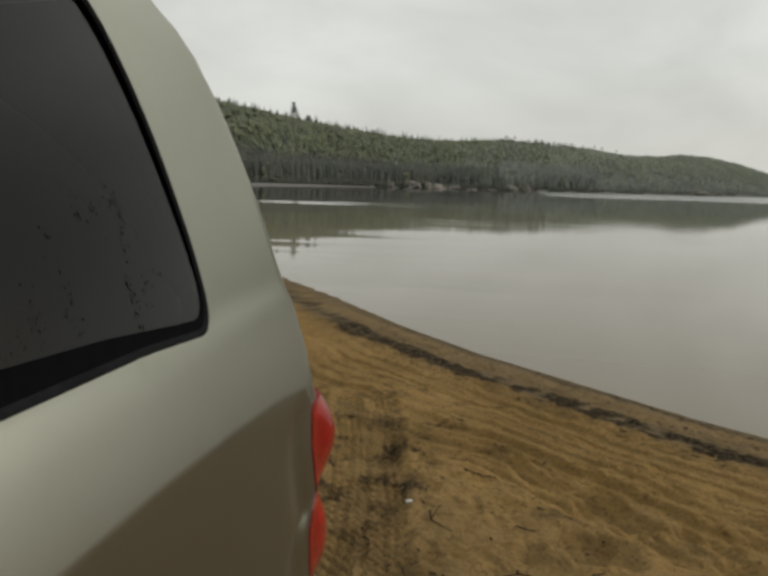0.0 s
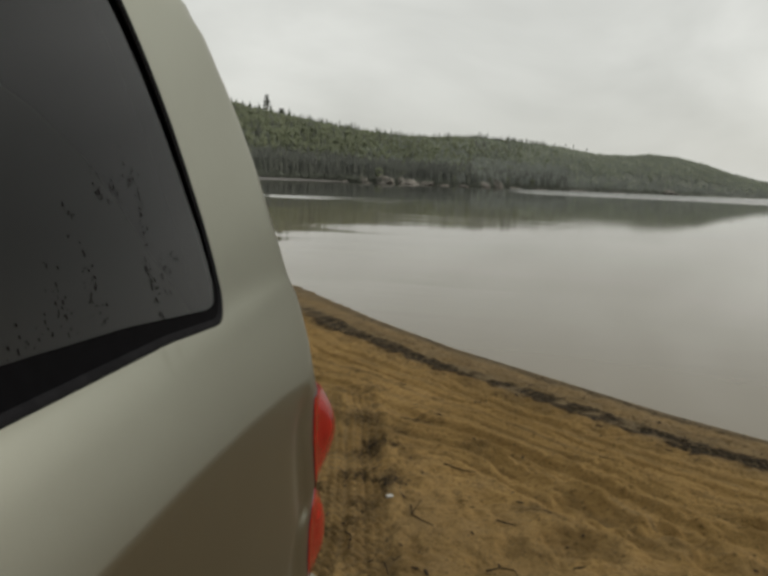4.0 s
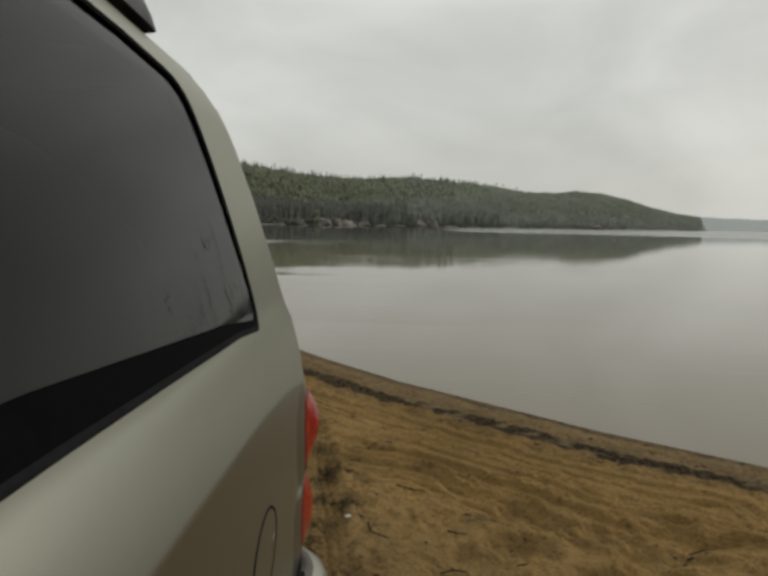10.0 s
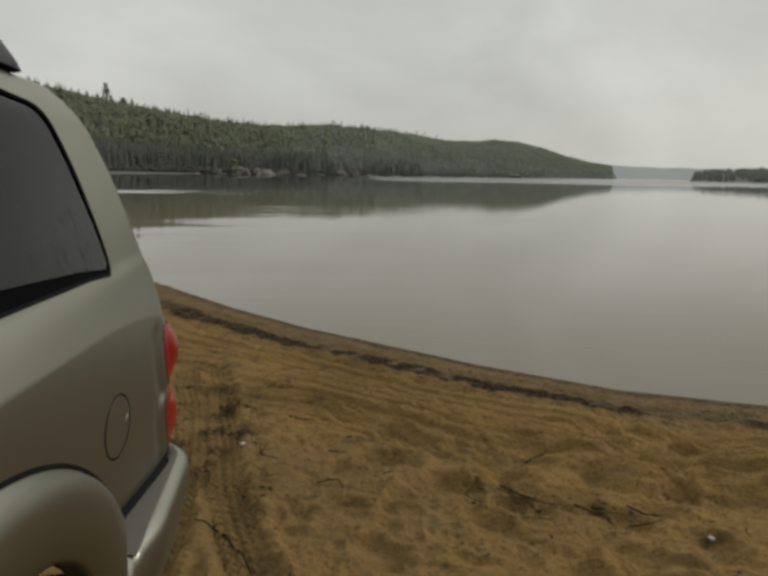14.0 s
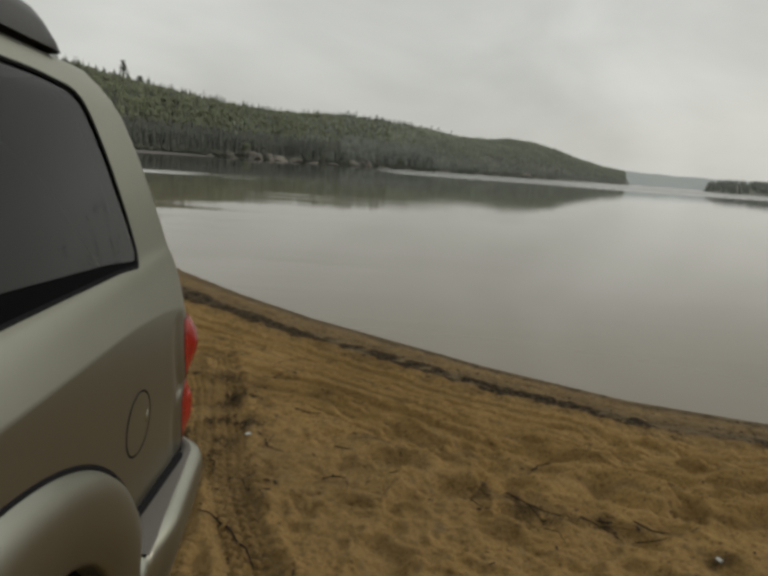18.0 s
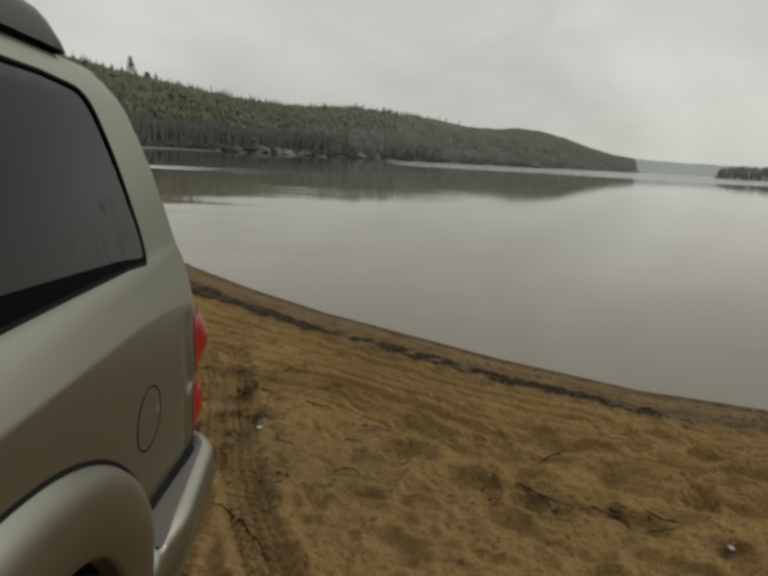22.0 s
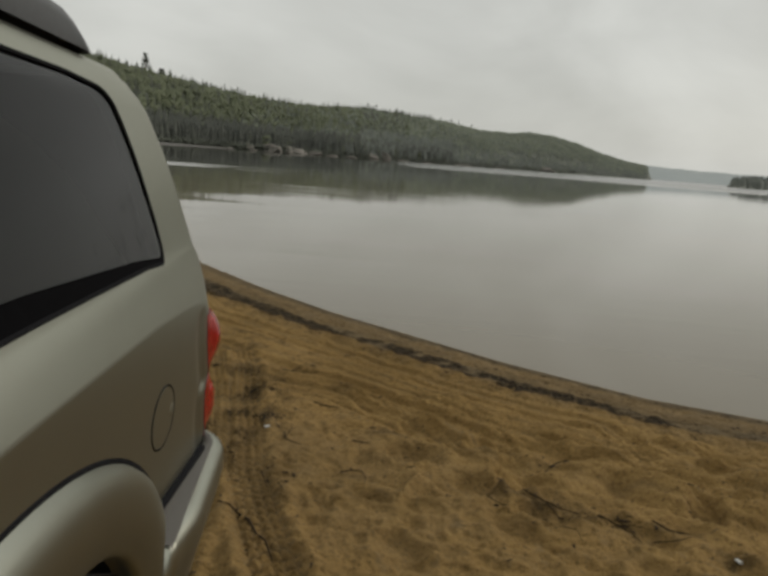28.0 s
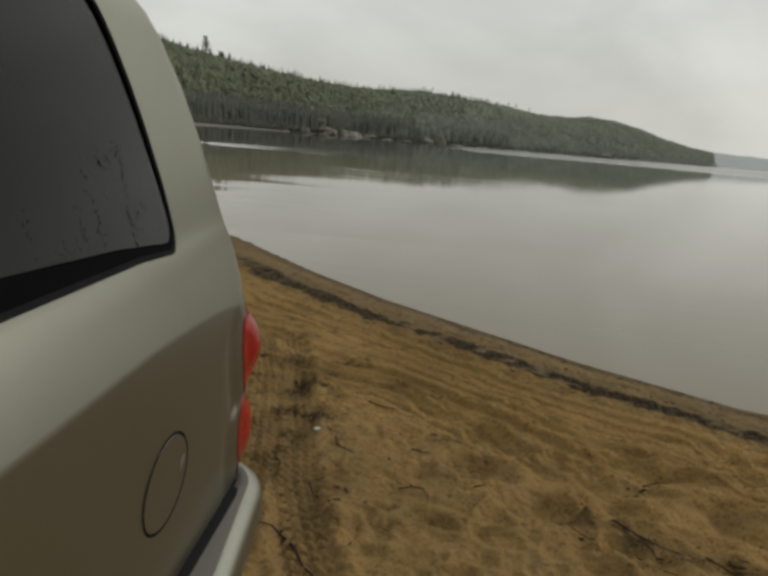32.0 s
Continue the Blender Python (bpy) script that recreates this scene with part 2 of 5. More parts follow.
# ---- ground and lake ----
SHORE = [(-400, 170), (-160, 80), (-60, 44), (-13.83, 22.89), (-9.3, 18.22), (-6.45, 15.16), (-3.96, 12.49), (-2.18, 10.44), (-0.92, 9.18), (0.43, 8.09), (1.32, 7.37), (2.65, 6.52), (3.84, 6.12), (5.83, 5.79), (8, 5.85), (11, 6.6), (16, 9), (24, 14.5), (40, 29), (70, 61), (120, 118), (300, 290), (3000, 2800)]
SX, SY = np.array(SHORE).T


def shore_y(x):
    return np.interp(x, SX, SY)


def inland(x, y):
    """Metres from the water's edge, on land positive."""
    slope = (shore_y(x + 0.4) - shore_y(x - 0.4)) / 0.8
    return (shore_y(x) - y) / np.sqrt(1 + slope * slope)


PROFILE = np.array([(-400, -6), (-30, -3.0), (-6, -0.7), (-1, -0.09), (0, 0.0), (0.35, 0.05), (0.9, 0.10), (2, 0.2), (3.6, 0.31), (6.5, 0.53), (12, 0.58), (60, 1.0), (400, 5.0)])


def ground_z(x, y):
    """The beach rises from the water's edge, and above it leans a little along the shore."""
    d = inland(x, y)
    u = np.clip((d - 0.4) / 2.6, 0, 1)
    return WL + np.interp(d, PROFILE[:, 0], PROFILE[:, 1]) + u * u * (3 - 2 * u) * (0.02968 * np.clip(x, -8, 8) - 0.01135 * np.clip(y, -8, 8))


def graded(lo, hi, step, far, growth=1.22):
    a = list(np.arange(lo, hi + step / 2, step))
    d = step
    while a[-1] < far:
        d *= growth
        a.append(a[-1] + d)
    d = step
    while a[0] > -far:
        d *= growth
        a.insert(0, a[0] - d)
    return np.array(a)


def lattice(ix, iy, seed):
    h = (ix * 374761393 + iy * 668265263 + seed * 974634777) & 0x7FFFFFFF
    h = ((h ^ (h >> 13)) * 1274126177) & 0x7FFFFFFF
    return ((h ^ (h >> 16)) & 0xFFFF) / 65535.0


def vnoise(x, y, seed=0):
    """Smooth noise between -1 and 1 over arrays."""
    x, y = np.asarray(x, float), np.asarray(y, float)
    ix, iy = np.floor(x).astype(np.int64), np.floor(y).astype(np.int64)
    fx, fy = x - ix, y - iy
    fx, fy = fx * fx * (3 - 2 * fx), fy * fy * (3 - 2 * fy)
    a, b = lattice(ix, iy, seed), lattice(ix + 1, iy, seed)
    c, d = lattice(ix, iy + 1, seed), lattice(ix + 1, iy + 1, seed)
    return 2 * (a + (b - a) * fx + (c - a) * fy + (a - b - c + d) * fx * fy) - 1


def fbm(x, y, octaves=3, seed=0):
    return sum(vnoise(x * 2**k + 17.3 * k, y * 2**k + 9.1 * k, seed + k) / 2**k for k in range(octaves))


def bell(v, lo, hi, soft):
    return np.clip((v - lo) / soft, 0, 1) * np.clip((hi - v) / soft, 0, 1)


prints_rng = np.random.default_rng(3)
# x, y, radius, depth, stretch, turn of the hollows that feet have left
FEET = [(0.187, 4.178, 0.16, 0.08, 1.3, 0.3), (0.476, 3.745, 0.14, 0.072, 1.5, 0.6), (0.276, 3.625, 0.08, 0.048, 1.2, 0.2), (-0.082, 5.193, 0.13, 0.045, 2.2, -0.7),
        (0.378, 4.718, 0.12, 0.048, 2.2, -0.6), (1.503, 4.295, 0.2, -0.072, 1.2, 0.2), (1.872, 4.066, 0.22, -0.078, 1.2, 0.9), (1.204, 4.016, 0.16, -0.046, 1.4, 0.0),
        (0.806, 4.589, 0.13, 0.039, 1.8, -0.5), (2.35, 3.866, 0.2, -0.065, 1.3, 0.4), (1.53, 4.68, 0.09, -0.04, 3.2, -0.25), (1.77, 4.51, 0.09, -0.045, 2.6, -0.6),
        (1.95, 4.32, 0.09, -0.05, 2.4, -0.3), (2.12, 4.11, 0.1, -0.055, 2.2, -0.8), (2.53, 4.64, 0.1, -0.05, 2.6, -0.5), (2.66, 4.37, 0.11, -0.05, 2.4, -0.2),
        (2.42, 5.0, 0.08, -0.035, 3.0, -0.2), (0.94, 3.92, 0.12, 0.05, 1.6, -0.2), (0.52, 3.84, 0.13, 0.045, 1.8, 0.1), (1.49, 3.37, 0.1, 0.04, 1.8, -0.6),
        (0.8, 3.24, 0.09, 0.04, 2.2, -0.7)]
for _ in range(120):
    fx_, fy_ = prints_rng.uniform(0.1, 4.5), prints_rng.uniform(1.8, 5.2)
    FEET.append((fx_, fy_, prints_rng.uniform(0.06, 0.13), prints_rng.uniform(0.012, 0.042), prints_rng.uniform(1.0, 2.0), prints_rng.uniform(0, 3.1)))
for _ in range(130):
    FEET.append((prints_rng.uniform(-1.6, 1.0), prints_rng.uniform(1.8, 5.8), prints_rng.uniform(0.04, 0.09), prints_rng.uniform(0.006, 0.018), prints_rng.uniform(1.0, 1.8), prints_rng.uniform(0, 3.1)))
TRACKS = [[(-1.676, 6.914), (-1.443, 6.183), (-1.251, 5.314), (-1.059, 4.601), (-0.878, 3.794), (-0.647, 3.135), (-0.396, 2.474), (-0.147, 1.87)], [(-1.897, 6.597), (-1.573, 5.616), (-1.331, 4.706), (-1.17, 3.998), (-1.049, 3.188), (-0.968, 2.382)]]


def track_place(x, y, line):
    """Along and across a wheel track."""
    t = np.array(line)
    cx = np.interp(y, t[::-1, 1], t[::-1, 0])
    return y, (x - cx) * 0.96


def detail(x, y):
    """The small relief of the sand."""
    d = inland(x, y)
    dry = np.clip((d - 0.9) / 0.5, 0, 1)
    h = 0.024 * fbm(x * 1.3, y * 1.3, 2, 1) * (0.3 + 0.7 * dry) + 0.010 * fbm(x * 4.2, y * 4.2, 2, 5) * (0.3 + 0.7 * dry) + 0.013 * fbm(x * 13, y * 13, 3, 9) * (1 - 0.6 * bell(d, 1.2, 3.1, 0.3)) + 0.0045 * fbm(x * 29, y * 29, 1, 14) * dry
    wob = 0.10 * vnoise(x * 0.7, y * 0.7, 21) + 0.03 * vnoise(x * 2.5, y * 2.5, 22)
    dw = d + wob
    # crumbling, trodden sand: sharp little ridges
    wx, wy = x + 0.05 * vnoise(x * 5, y * 5, 71), y + 0.05 * vnoise(x * 5, y * 5, 72)
    trodden = dry * (1 - 0.75 * bell(d, 1.2, 3.0, 0.3))
    h += trodden * (0.026 * (0.35 - np.abs(vnoise(wx * 6, wy * 6, 73))) + 0.014 * (0.35 - np.abs(vnoise(wx * 15, wy * 15, 74))))
    ruts = bell(dw, 1.1, 3.0, 0.4)
    h += ruts * (0.020 * np.sin(dw * 2 * math.pi / 0.19) + 0.009 * np.sin(dw * 2 * math.pi / 0.083 + 1)) * (0.75 + 0.5 * vnoise(x * 0.9, y * 0.9, 23))
    for at, wide, deep in ((1.62, 0.12, 0.045), (2.28, 0.13, 0.055), (2.75, 0.10, 0.04)):
        h -= deep * np.exp(-(((dw - at) / wide) ** 2)) - 0.5 * deep * np.exp(-(((dw - at - 1.7 * wide) / (0.6 * wide)) ** 2))
    prints = 0 * x
    for fx, fy, r, deep, stretch, turn in FEET:
        near = (np.abs(x - fx) < 4 * r * stretch) & (np.abs(y - fy) < 4 * r * stretch)
        if not near.any():
            continue
        c, s = math.cos(turn), math.sin(turn)
        u, v = ((wx[near] - fx) * c + (wy[near] - fy) * s) / stretch, -(wx[near] - fx) * s + (wy[near] - fy) * c
        q = np.hypot(u, v) / r
        prints[near] -= 1.2 * (deep * np.exp(-(q**4)) - 0.35 * deep * np.exp(-(((q - 1.35) / 0.35) ** 2))) * np.clip((d[near] - 1.0) / 0.4, 0, 1)
    h += 0.075 * np.tanh(prints / 0.075)
    for n, line in enumerate(TRACKS):
        s, a = track_place(x, y, line)
        on = bell(a, -0.14, 0.14, 0.03) * bell(s, 1.8, 7.0, 0.4)
        lugs = np.sin(2 * math.pi * s / 0.085 + np.abs(a) * 30) * np.sin(a * 2 * math.pi / 0.11)
        h = h * (1 - 0.55 * on) + on * (-0.026 + 0.034 * lugs * (0.7 + 0.4 * vnoise(x * 3, y * 3, 31)))
        h += 0.022 * bell(np.abs(a), 0.13, 0.24, 0.05) * bell(s, 1.8, 7.0, 0.4)
    # edge cut by the waves below the line of wrack
    h += 0.032 * np.exp(-(((d - 1.10 + 0.4 * wob) / 0.10) ** 2)) - 0.012 * np.exp(-(((d - 0.92 + 0.4 * wob) / 0.08) ** 2))
    fade = np.clip((14 - np.hypot(x, y - 4)) / 4, 0, 1) * np.clip(d / 0.25, 0.0, 1)
    return h * fade


HEAPS = [(-0.935, 4.74, 0.07, 0.24, 0.70), (-1.436, 6.065, 0.2, 0.16, 0.7), (-1.201, 5.516, 0.12, 0.3, 0.48), (0.017, 4.607, 0.16, 0.08, 0.68), (0.157, 4.232, 0.15, 0.12, 0.26), (0.755, 3.751, 0.18, 0.1, 0.45), (0.984, 3.667, 0.16, 0.08, 0.75), (1.192, 3.524, 0.16, 0.08, 0.68), (1.401, 3.415, 0.05, 0.14, 0.6), (1.668, 3.461, 0.14, 0.06, 0.75), (1.895, 3.179, 0.12, 0.07, 0.68), (1.105, 4.269, 0.1, 0.05, 0.38), (-0.667, 3.589, 0.1, 0.3, 0.35), (-0.164, 3.782, 0.16, 0.05, 0.35), (-0.392, 5.533, 0.2, 0.06, 0.44)]


def wrack(x, y):
    """How thick bark and leaf litter lies."""
    d = inland(x, y) + 0.07 * vnoise(x * 1.5, y * 1.5, 41) + 0.03 * vnoise(x * 6, y * 6, 42)
    v = 1.5 * bell(d, 0.72, 1.17, 0.09) * np.clip(0.7 + 0.7 * vnoise(x * 1.1, y * 1.1, 43) + 0.9 * vnoise(x * 7, y * 7, 48), 0.1, 1.2)
    v += 0.45 * bell(d, 0.02, 0.26, 0.07) + 0.28 * bell(d, 0.40, 0.8, 0.1) * np.clip(0.5 + vnoise(x * 3, y * 3, 44), 0, 1)
    v += 0.30 * bell(d, 1.05, 1.35, 0.1) * np.clip(vnoise(x * 9, y * 9, 45) + 0.3, 0, 1)
    for hx, hy, rx, ry, amount in HEAPS:
        v += amount * np.exp(-(((x - hx) / rx) ** 2 + ((y - hy) / ry) ** 2))
    v += 0.9 * np.clip((vnoise(x * 5, y * 5, 46) + 0.5 * vnoise(x * 15, y * 15, 49)) * np.clip((-0.45 - x) / 0.5, 0, 1) * bell(y, 3.2, 7.5, 1.0), 0, 1)
    v += 0.20 * np.clip(vnoise(x * 7, y * 7, 47) - 0.45, 0, 1)
    return np.clip(v, 0, 1) * np.clip((30 - np.abs(x)) / 10, 0, 1)


def damp_shade_at(x, y):
    d = inland(x, y) + 0.06 * vnoise(x * 1.2, y * 1.2, 51)
    v = np.interp(d, [-1, 0.0, 0.2, 0.32, 0.7, 0.8, 1.02, 1.16, 1.5], [1.0, 1.0, 0.95, 0.72, 0.66, 0.95, 0.95, 0.25, 0.0])
    v = np.maximum(v, 0.35 * np.clip(vnoise(x * 0.9, y * 0.9, 52) - 0.1, 0, 1) * np.clip((d - 2.2) / 1.5, 0, 1))
    # Sand turned by wheels is darker; shade in rut hollows is painted in too.
    dw = inland(x, y) + 0.10 * vnoise(x * 0.7, y * 0.7, 21) + 0.03 * vnoise(x * 2.5, y * 2.5, 22)
    lines = bell(dw, 1.15, 3.0, 0.3) * np.clip(np.sin(dw * 2 * math.pi / 0.19 + 2.6) + 0.5 * np.sin(dw * 2 * math.pi / 0.083) - 0.1, 0, 1)
    v = np.maximum(v, 0.3 * lines * np.clip(0.7 + vnoise(x * 1.7, y * 1.7, 54), 0.15, 1.2))
    # Hollows between the tread lugs likewise take painted shade.
    for line in TRACKS:
        s, a = track_place(x, y, line)
        lugs = np.sin(2 * math.pi * s / 0.085 + np.abs(a) * 30) * np.sin(a * 2 * math.pi / 0.11)
        v = np.maximum(v, bell(a, -0.15, 0.15, 0.03) * bell(s, 1.8, 7.0, 0.4) * np.clip(0.28 - 0.7 * lugs, 0, 0.85))
    v = np.maximum(v, 0.6 * np.clip(vnoise(x * 14, y * 14, 55) + 0.6 * vnoise(x * 31, y * 31, 56) - 0.42, 0, 1) * np.clip((d - 2.6) / 0.8, 0.15, 1))
    return np.clip(v + 0.12 * vnoise(x * 8, y * 8, 53) * (v > 0.02), 0, 1)


def build_ground():
    gx, gy = graded(-2.4, 3.6, 0.0115, 4200, 1.12), graded(2.3, 9.2, 0.0115, 4200, 1.12)
    X, Y = np.meshgrid(gx, gy)
    Z = ground_z(X, Y) + detail(X, Y)
    verts = np.stack([X.ravel(), Y.ravel(), Z.ravel()], 1).astype(np.float32)
    nx, ny = len(gx), len(gy)
    j, i = np.meshgrid(np.arange(ny - 1), np.arange(nx - 1), indexing="ij")
    k = (j * nx + i).ravel()
    quads = np.stack([k, k + 1, k + nx + 1, k + nx], 1).astype(np.int32)
    me = bpy.data.meshes.new("ground")
    me.vertices.add(len(verts))
    me.vertices.foreach_set("co", verts.ravel())
    me.loops.add(len(quads) * 4)
    me.loops.foreach_set("vertex_index", quads.ravel())
    me.polygons.add(len(quads))
    me.polygons.foreach_set("loop_start", np.arange(0, len(quads) * 4, 4, dtype=np.int32))
    me.update(calc_edges=True)
    me.materials.append(SAND)
    me.shade_smooth()
    for name, values in (("damp_shade", damp_shade_at(X, Y)), ("litter", wrack(X, Y))):
        me.attributes.new(name, "FLOAT", "POINT").data.foreach_set("value", values.ravel().astype(np.float32))
    tagged(new("ground", me), "tan sandy beach with tyre tracks, footprints and a dark wet edge", "beach", kind="structure")


def sand_z(x, y):
    x, y = np.atleast_1d(np.asarray(x, float)), np.atleast_1d(np.asarray(y, float))
    return ground_z(x, y) + detail(x, y)


build_ground()


def build_water():
    """The lake as one sheet: flat by the beach, long low ripples further out on the side of the bay, with gentle faces and steep backs."""
    ys, face = [-1500.0, -200.0, -60.0, -20.0, 0.0, 6.0, 12.0], [0.0] * 7
    y, run = 13.0, 0.35
    while y < 500:
        ys += [y, y + run * 0.92]
        face += [0.0, run * 0.92]
        y += run
        run = min(1.8, run * 1.03)
    ys += [y, 600.0, 800.0, 1500.0, 4200.0]
    face += [0.0] * 5
    xs = np.array([-4200, -1500, -500, *np.arange(-300, 121, 6.0), 150, 200, 500, 1500, 4200])
    X, Y = np.meshgrid(xs, np.array(ys))
    F = np.array(face)[:, None] * np.ones_like(X)
    az = np.degrees(np.arctan2(X, Y))
    lean = np.interp(az, [-60, -25, -16, -8, -2, 6, 12], [0.006, 0.006, 0.0065, 0.007, 0.007, 0.004, 0.0]) * np.clip((Y - 11) / 6, 0, 1) * np.clip((500 - Y) / 90, 0, 1)
    lean = lean * (1 + 0.12 * vnoise(X * 0.05, Y * 0.35, 61))
    lean = lean + 0.008 * vnoise(X * 0.035, Y * 1.1, 64) * np.interp(Y, [13, 18, 45, 80], [0, 1, 1, 0]) * np.interp(az, [-12, 6], [1, 0])
    shoal = np.exp(-(((X + 25) / 11) ** 2 + ((Y - 70 - 0.25 * (X + 22)) / 6) ** 2)) * np.clip(3.0 * vnoise(X * 0.03, Y * 0.55, 65) + 0.2, 0, 1)
    lean = lean + 0.06 * shoal
    Z = WL + F * lean
    Y2 = Y + 0.25 * vnoise(X * 0.03, Y * 0.1, 62) * np.clip((Y - 13) / 12, 0, 1) * (Y < 500)
    nx, ny = len(xs), len(ys)
    verts = np.stack([X.ravel(), Y2.ravel(), Z.ravel()], 1)
    faces = [(j * nx + i, j * nx + i + 1, (j + 1) * nx + i + 1, (j + 1) * nx + i) for j in range(ny - 1) for i in range(nx - 1)]
    me = mesh_of("water", verts, faces, WATER, False)
    # wind on the open lake, and a riffle over the shallow bar
    breeze = np.clip((X + 0.03 * Y) / 14, 0, 1) * np.clip((Y - 190) / 60, 0, 1)
    bar = np.exp(-(((X + 24) / 12) ** 2 + ((Y - 70 - 0.25 * (X + 22)) / 7) ** 2)) * np.clip(0.7 + 2.2 * vnoise(X * 0.05, Y * 0.45, 63), 0, 1)
    me.attributes.new("breeze", "FLOAT", "POINT").data.foreach_set("value", np.clip(breeze + bar, 0, 1).ravel().astype(np.float32))
    me.attributes.new("deep", "FLOAT", "POINT").data.foreach_set("value", np.clip((np.hypot(X, Y) - 22) / 60, 0, 1).ravel().astype(np.float32))
    tagged(new("water", me), "calm grey lake reflecting the overcast sky", "lake", kind="structure")


build_water()

# ---- far shore ----
# azimuth in degrees from +y to the right, metres to the water's edge, degrees of the skyline
FAR = [(-70, 150, 8), (-45, 200, 7.3), (-28, 270, 6.3), (-23, 290, 5.42), (-19, 310, 4.80), (-15.5, 330, 4.30), (-12, 350, 3.85), (-8.4, 380, 3.70), (-5.5, 400, 3.85),
       (-3.9, 415, 3.95), (0, 460, 3.7), (3, 490, 3.45), (6, 550, 2.95), (8.7, 600, 2.9), (9.9, 630, 3.05), (12.1, 680, 2.85), (14.1, 740, 2.35), (16.1, 810, 1.7), (17.7, 860, 1.3), (19.4, 900, 1.05), (19.75, 905, 0.6), (20.0, 905, 0.1)]
FAR = [(a, d * 1.5, e) for a, d, e in FAR]
FA, FD, FE = np.array(FAR).T
ISLE = [(25.4, 700, 0.1), (25.7, 700, 0.65), (27, 690, 0.9), (29.2, 670, 0.95), (31.3, 650, 1.15), (34, 600, 1.5), (40, 560, 1.7), (55, 500, 1.9), (75, 420, 2.0), (95, 360, 2.0)]
DISTANT = [(8, 2400, 0.3), (17, 2400, 1.05), (20, 2500, 1.0), (21.5, 2500, 0.95), (23.6, 2600, 0.85), (25.3, 2600, 0.85), (30, 2500, 0.8), (45, 2500, 0.7)]
STEPS = [(0.0, -0.02), (0.012, 0.03), (0.06, 0.16), (0.13, 0.36), (0.22, 0.66), (0.32, 0.90), (0.42, 1.0), (0.60, 0.92)]
rng = np.random.default_rng(7)


def slope_height(table, a, u, tree):
    """Height over the lake of the land at an azimuth, a share u of the shore's distance behind it."""
    t = np.array(table)
    d, e = np.interp(a, t[:, 0], t[:, 1]), np.interp(a, t[:, 0], t[:, 2])
    top = np.maximum(np.tan(np.radians(e)) * d * 1.42 + 2.2 - tree, 0.6)
    us, hs = np.array(STEPS).T
    return np.interp(u, us, hs) * top


def build_hill(name, table, tree, label, mat):
    t = np.array(table)
    az = np.linspace(t[0, 0], t[-1, 0], 240)
    verts, faces = [], []
    for a in az:
        d = np.interp(a, t[:, 0], t[:, 1])
        for u, _ in STEPS:
            r = d * (1 + u)
            wob = 1 + 0.12 * noise.noise((r * 0.02, a * 0.3, 0))
            verts.append((r * math.sin(radians(a)), r * math.cos(radians(a)), WL + float(slope_height(table, a, u, tree)) * wob))
    n = len(STEPS)
    for i in range(len(az) - 1):
        for k in range(n - 1):
            faces.append((i * n + k, (i + 1) * n + k, (i + 1) * n + k + 1, i * n + k + 1))
    tagged(new(name, mesh_of(name, verts, faces, mat)), label, "hill", kind="structure")


build_hill("hillside", FAR, 5.8, "dark wooded hillside along the far shore", FOREST_FLOOR)
build_hill("point_shore", ISLE, 6.5, "low wooded point across the lake", FOREST_FLOOR)
build_hill("distant_hills", DISTANT, 0.0, "low hills at the end of the lake, haze added as a faint glow", DISTANCE)


# ---- trees ----
def conifer_mesh(seed, tiers, points):
    """Ragged stacked skirts on a thin trunk, one metre high."""
    r = random.Random(seed)
    verts, tris = [], []
    for k in range(tiers):
        u = k / tiers
        z0, z1 = 0.10 + 0.80 * u, 0.10 + 0.80 * u + 0.95 / tiers + 0.10
        rad = 0.17 * (1 - u) ** 0.8 + 0.022
        tip = len(verts)
        verts.append((r.uniform(-0.01, 0.01), r.uniform(-0.01, 0.01), min(1.0, z1)))
        for j in range(points):
            a = 2 * math.pi * (j + r.uniform(-0.3, 0.3)) / points
            q = rad * (r.uniform(0.75, 1.25) if j % 2 else r.uniform(0.4, 0.7))
            verts.append((q * math.cos(a), q * math.sin(a), z0 - (0.03 if j % 2 else -0.03) + r.uniform(-0.02, 0.02)))
        for j in range(points):
            tris.append((tip, tip + 1 + j, tip + 1 + (j + 1) % points))
    return np.array(verts), np.array(tris)


def broadleaf_mesh(seed, clumps):
    """Clumps of leaves round a crown, one metre high."""
    r = random.Random(seed)
    bm = bmesh.new()
    bmesh.ops.create_icosphere(bm, subdivisions=1, radius=1)
    base_v = np.array([v.co[:] for v in bm.verts])
    base_f = np.array([[v.index for v in f.verts] for f in bm.faces])
    bm.free()
    verts, tris = [], []
    for k in range(clumps):
        h = r.uniform(0.28, 0.90)
        spread = 0.22 * math.sin(math.pi * min(1, (h - 0.12) / 0.95)) ** 0.7
        a = r.uniform(0, 2 * math.pi)
        q = spread * math.sqrt(r.random())
        s = r.uniform(0.06, 0.13)
        jit = np.array([[r.uniform(0.65, 1.3)] for _ in base_v])
        v = base_v * jit * (s, s, s * r.uniform(0.7, 1.1)) + (q * math.cos(a), q * math.sin(a), h)
        tris.append(base_f + len(base_v) * k)
        verts.append(v)
    return np.concatenate(verts), np.concatenate(tris)


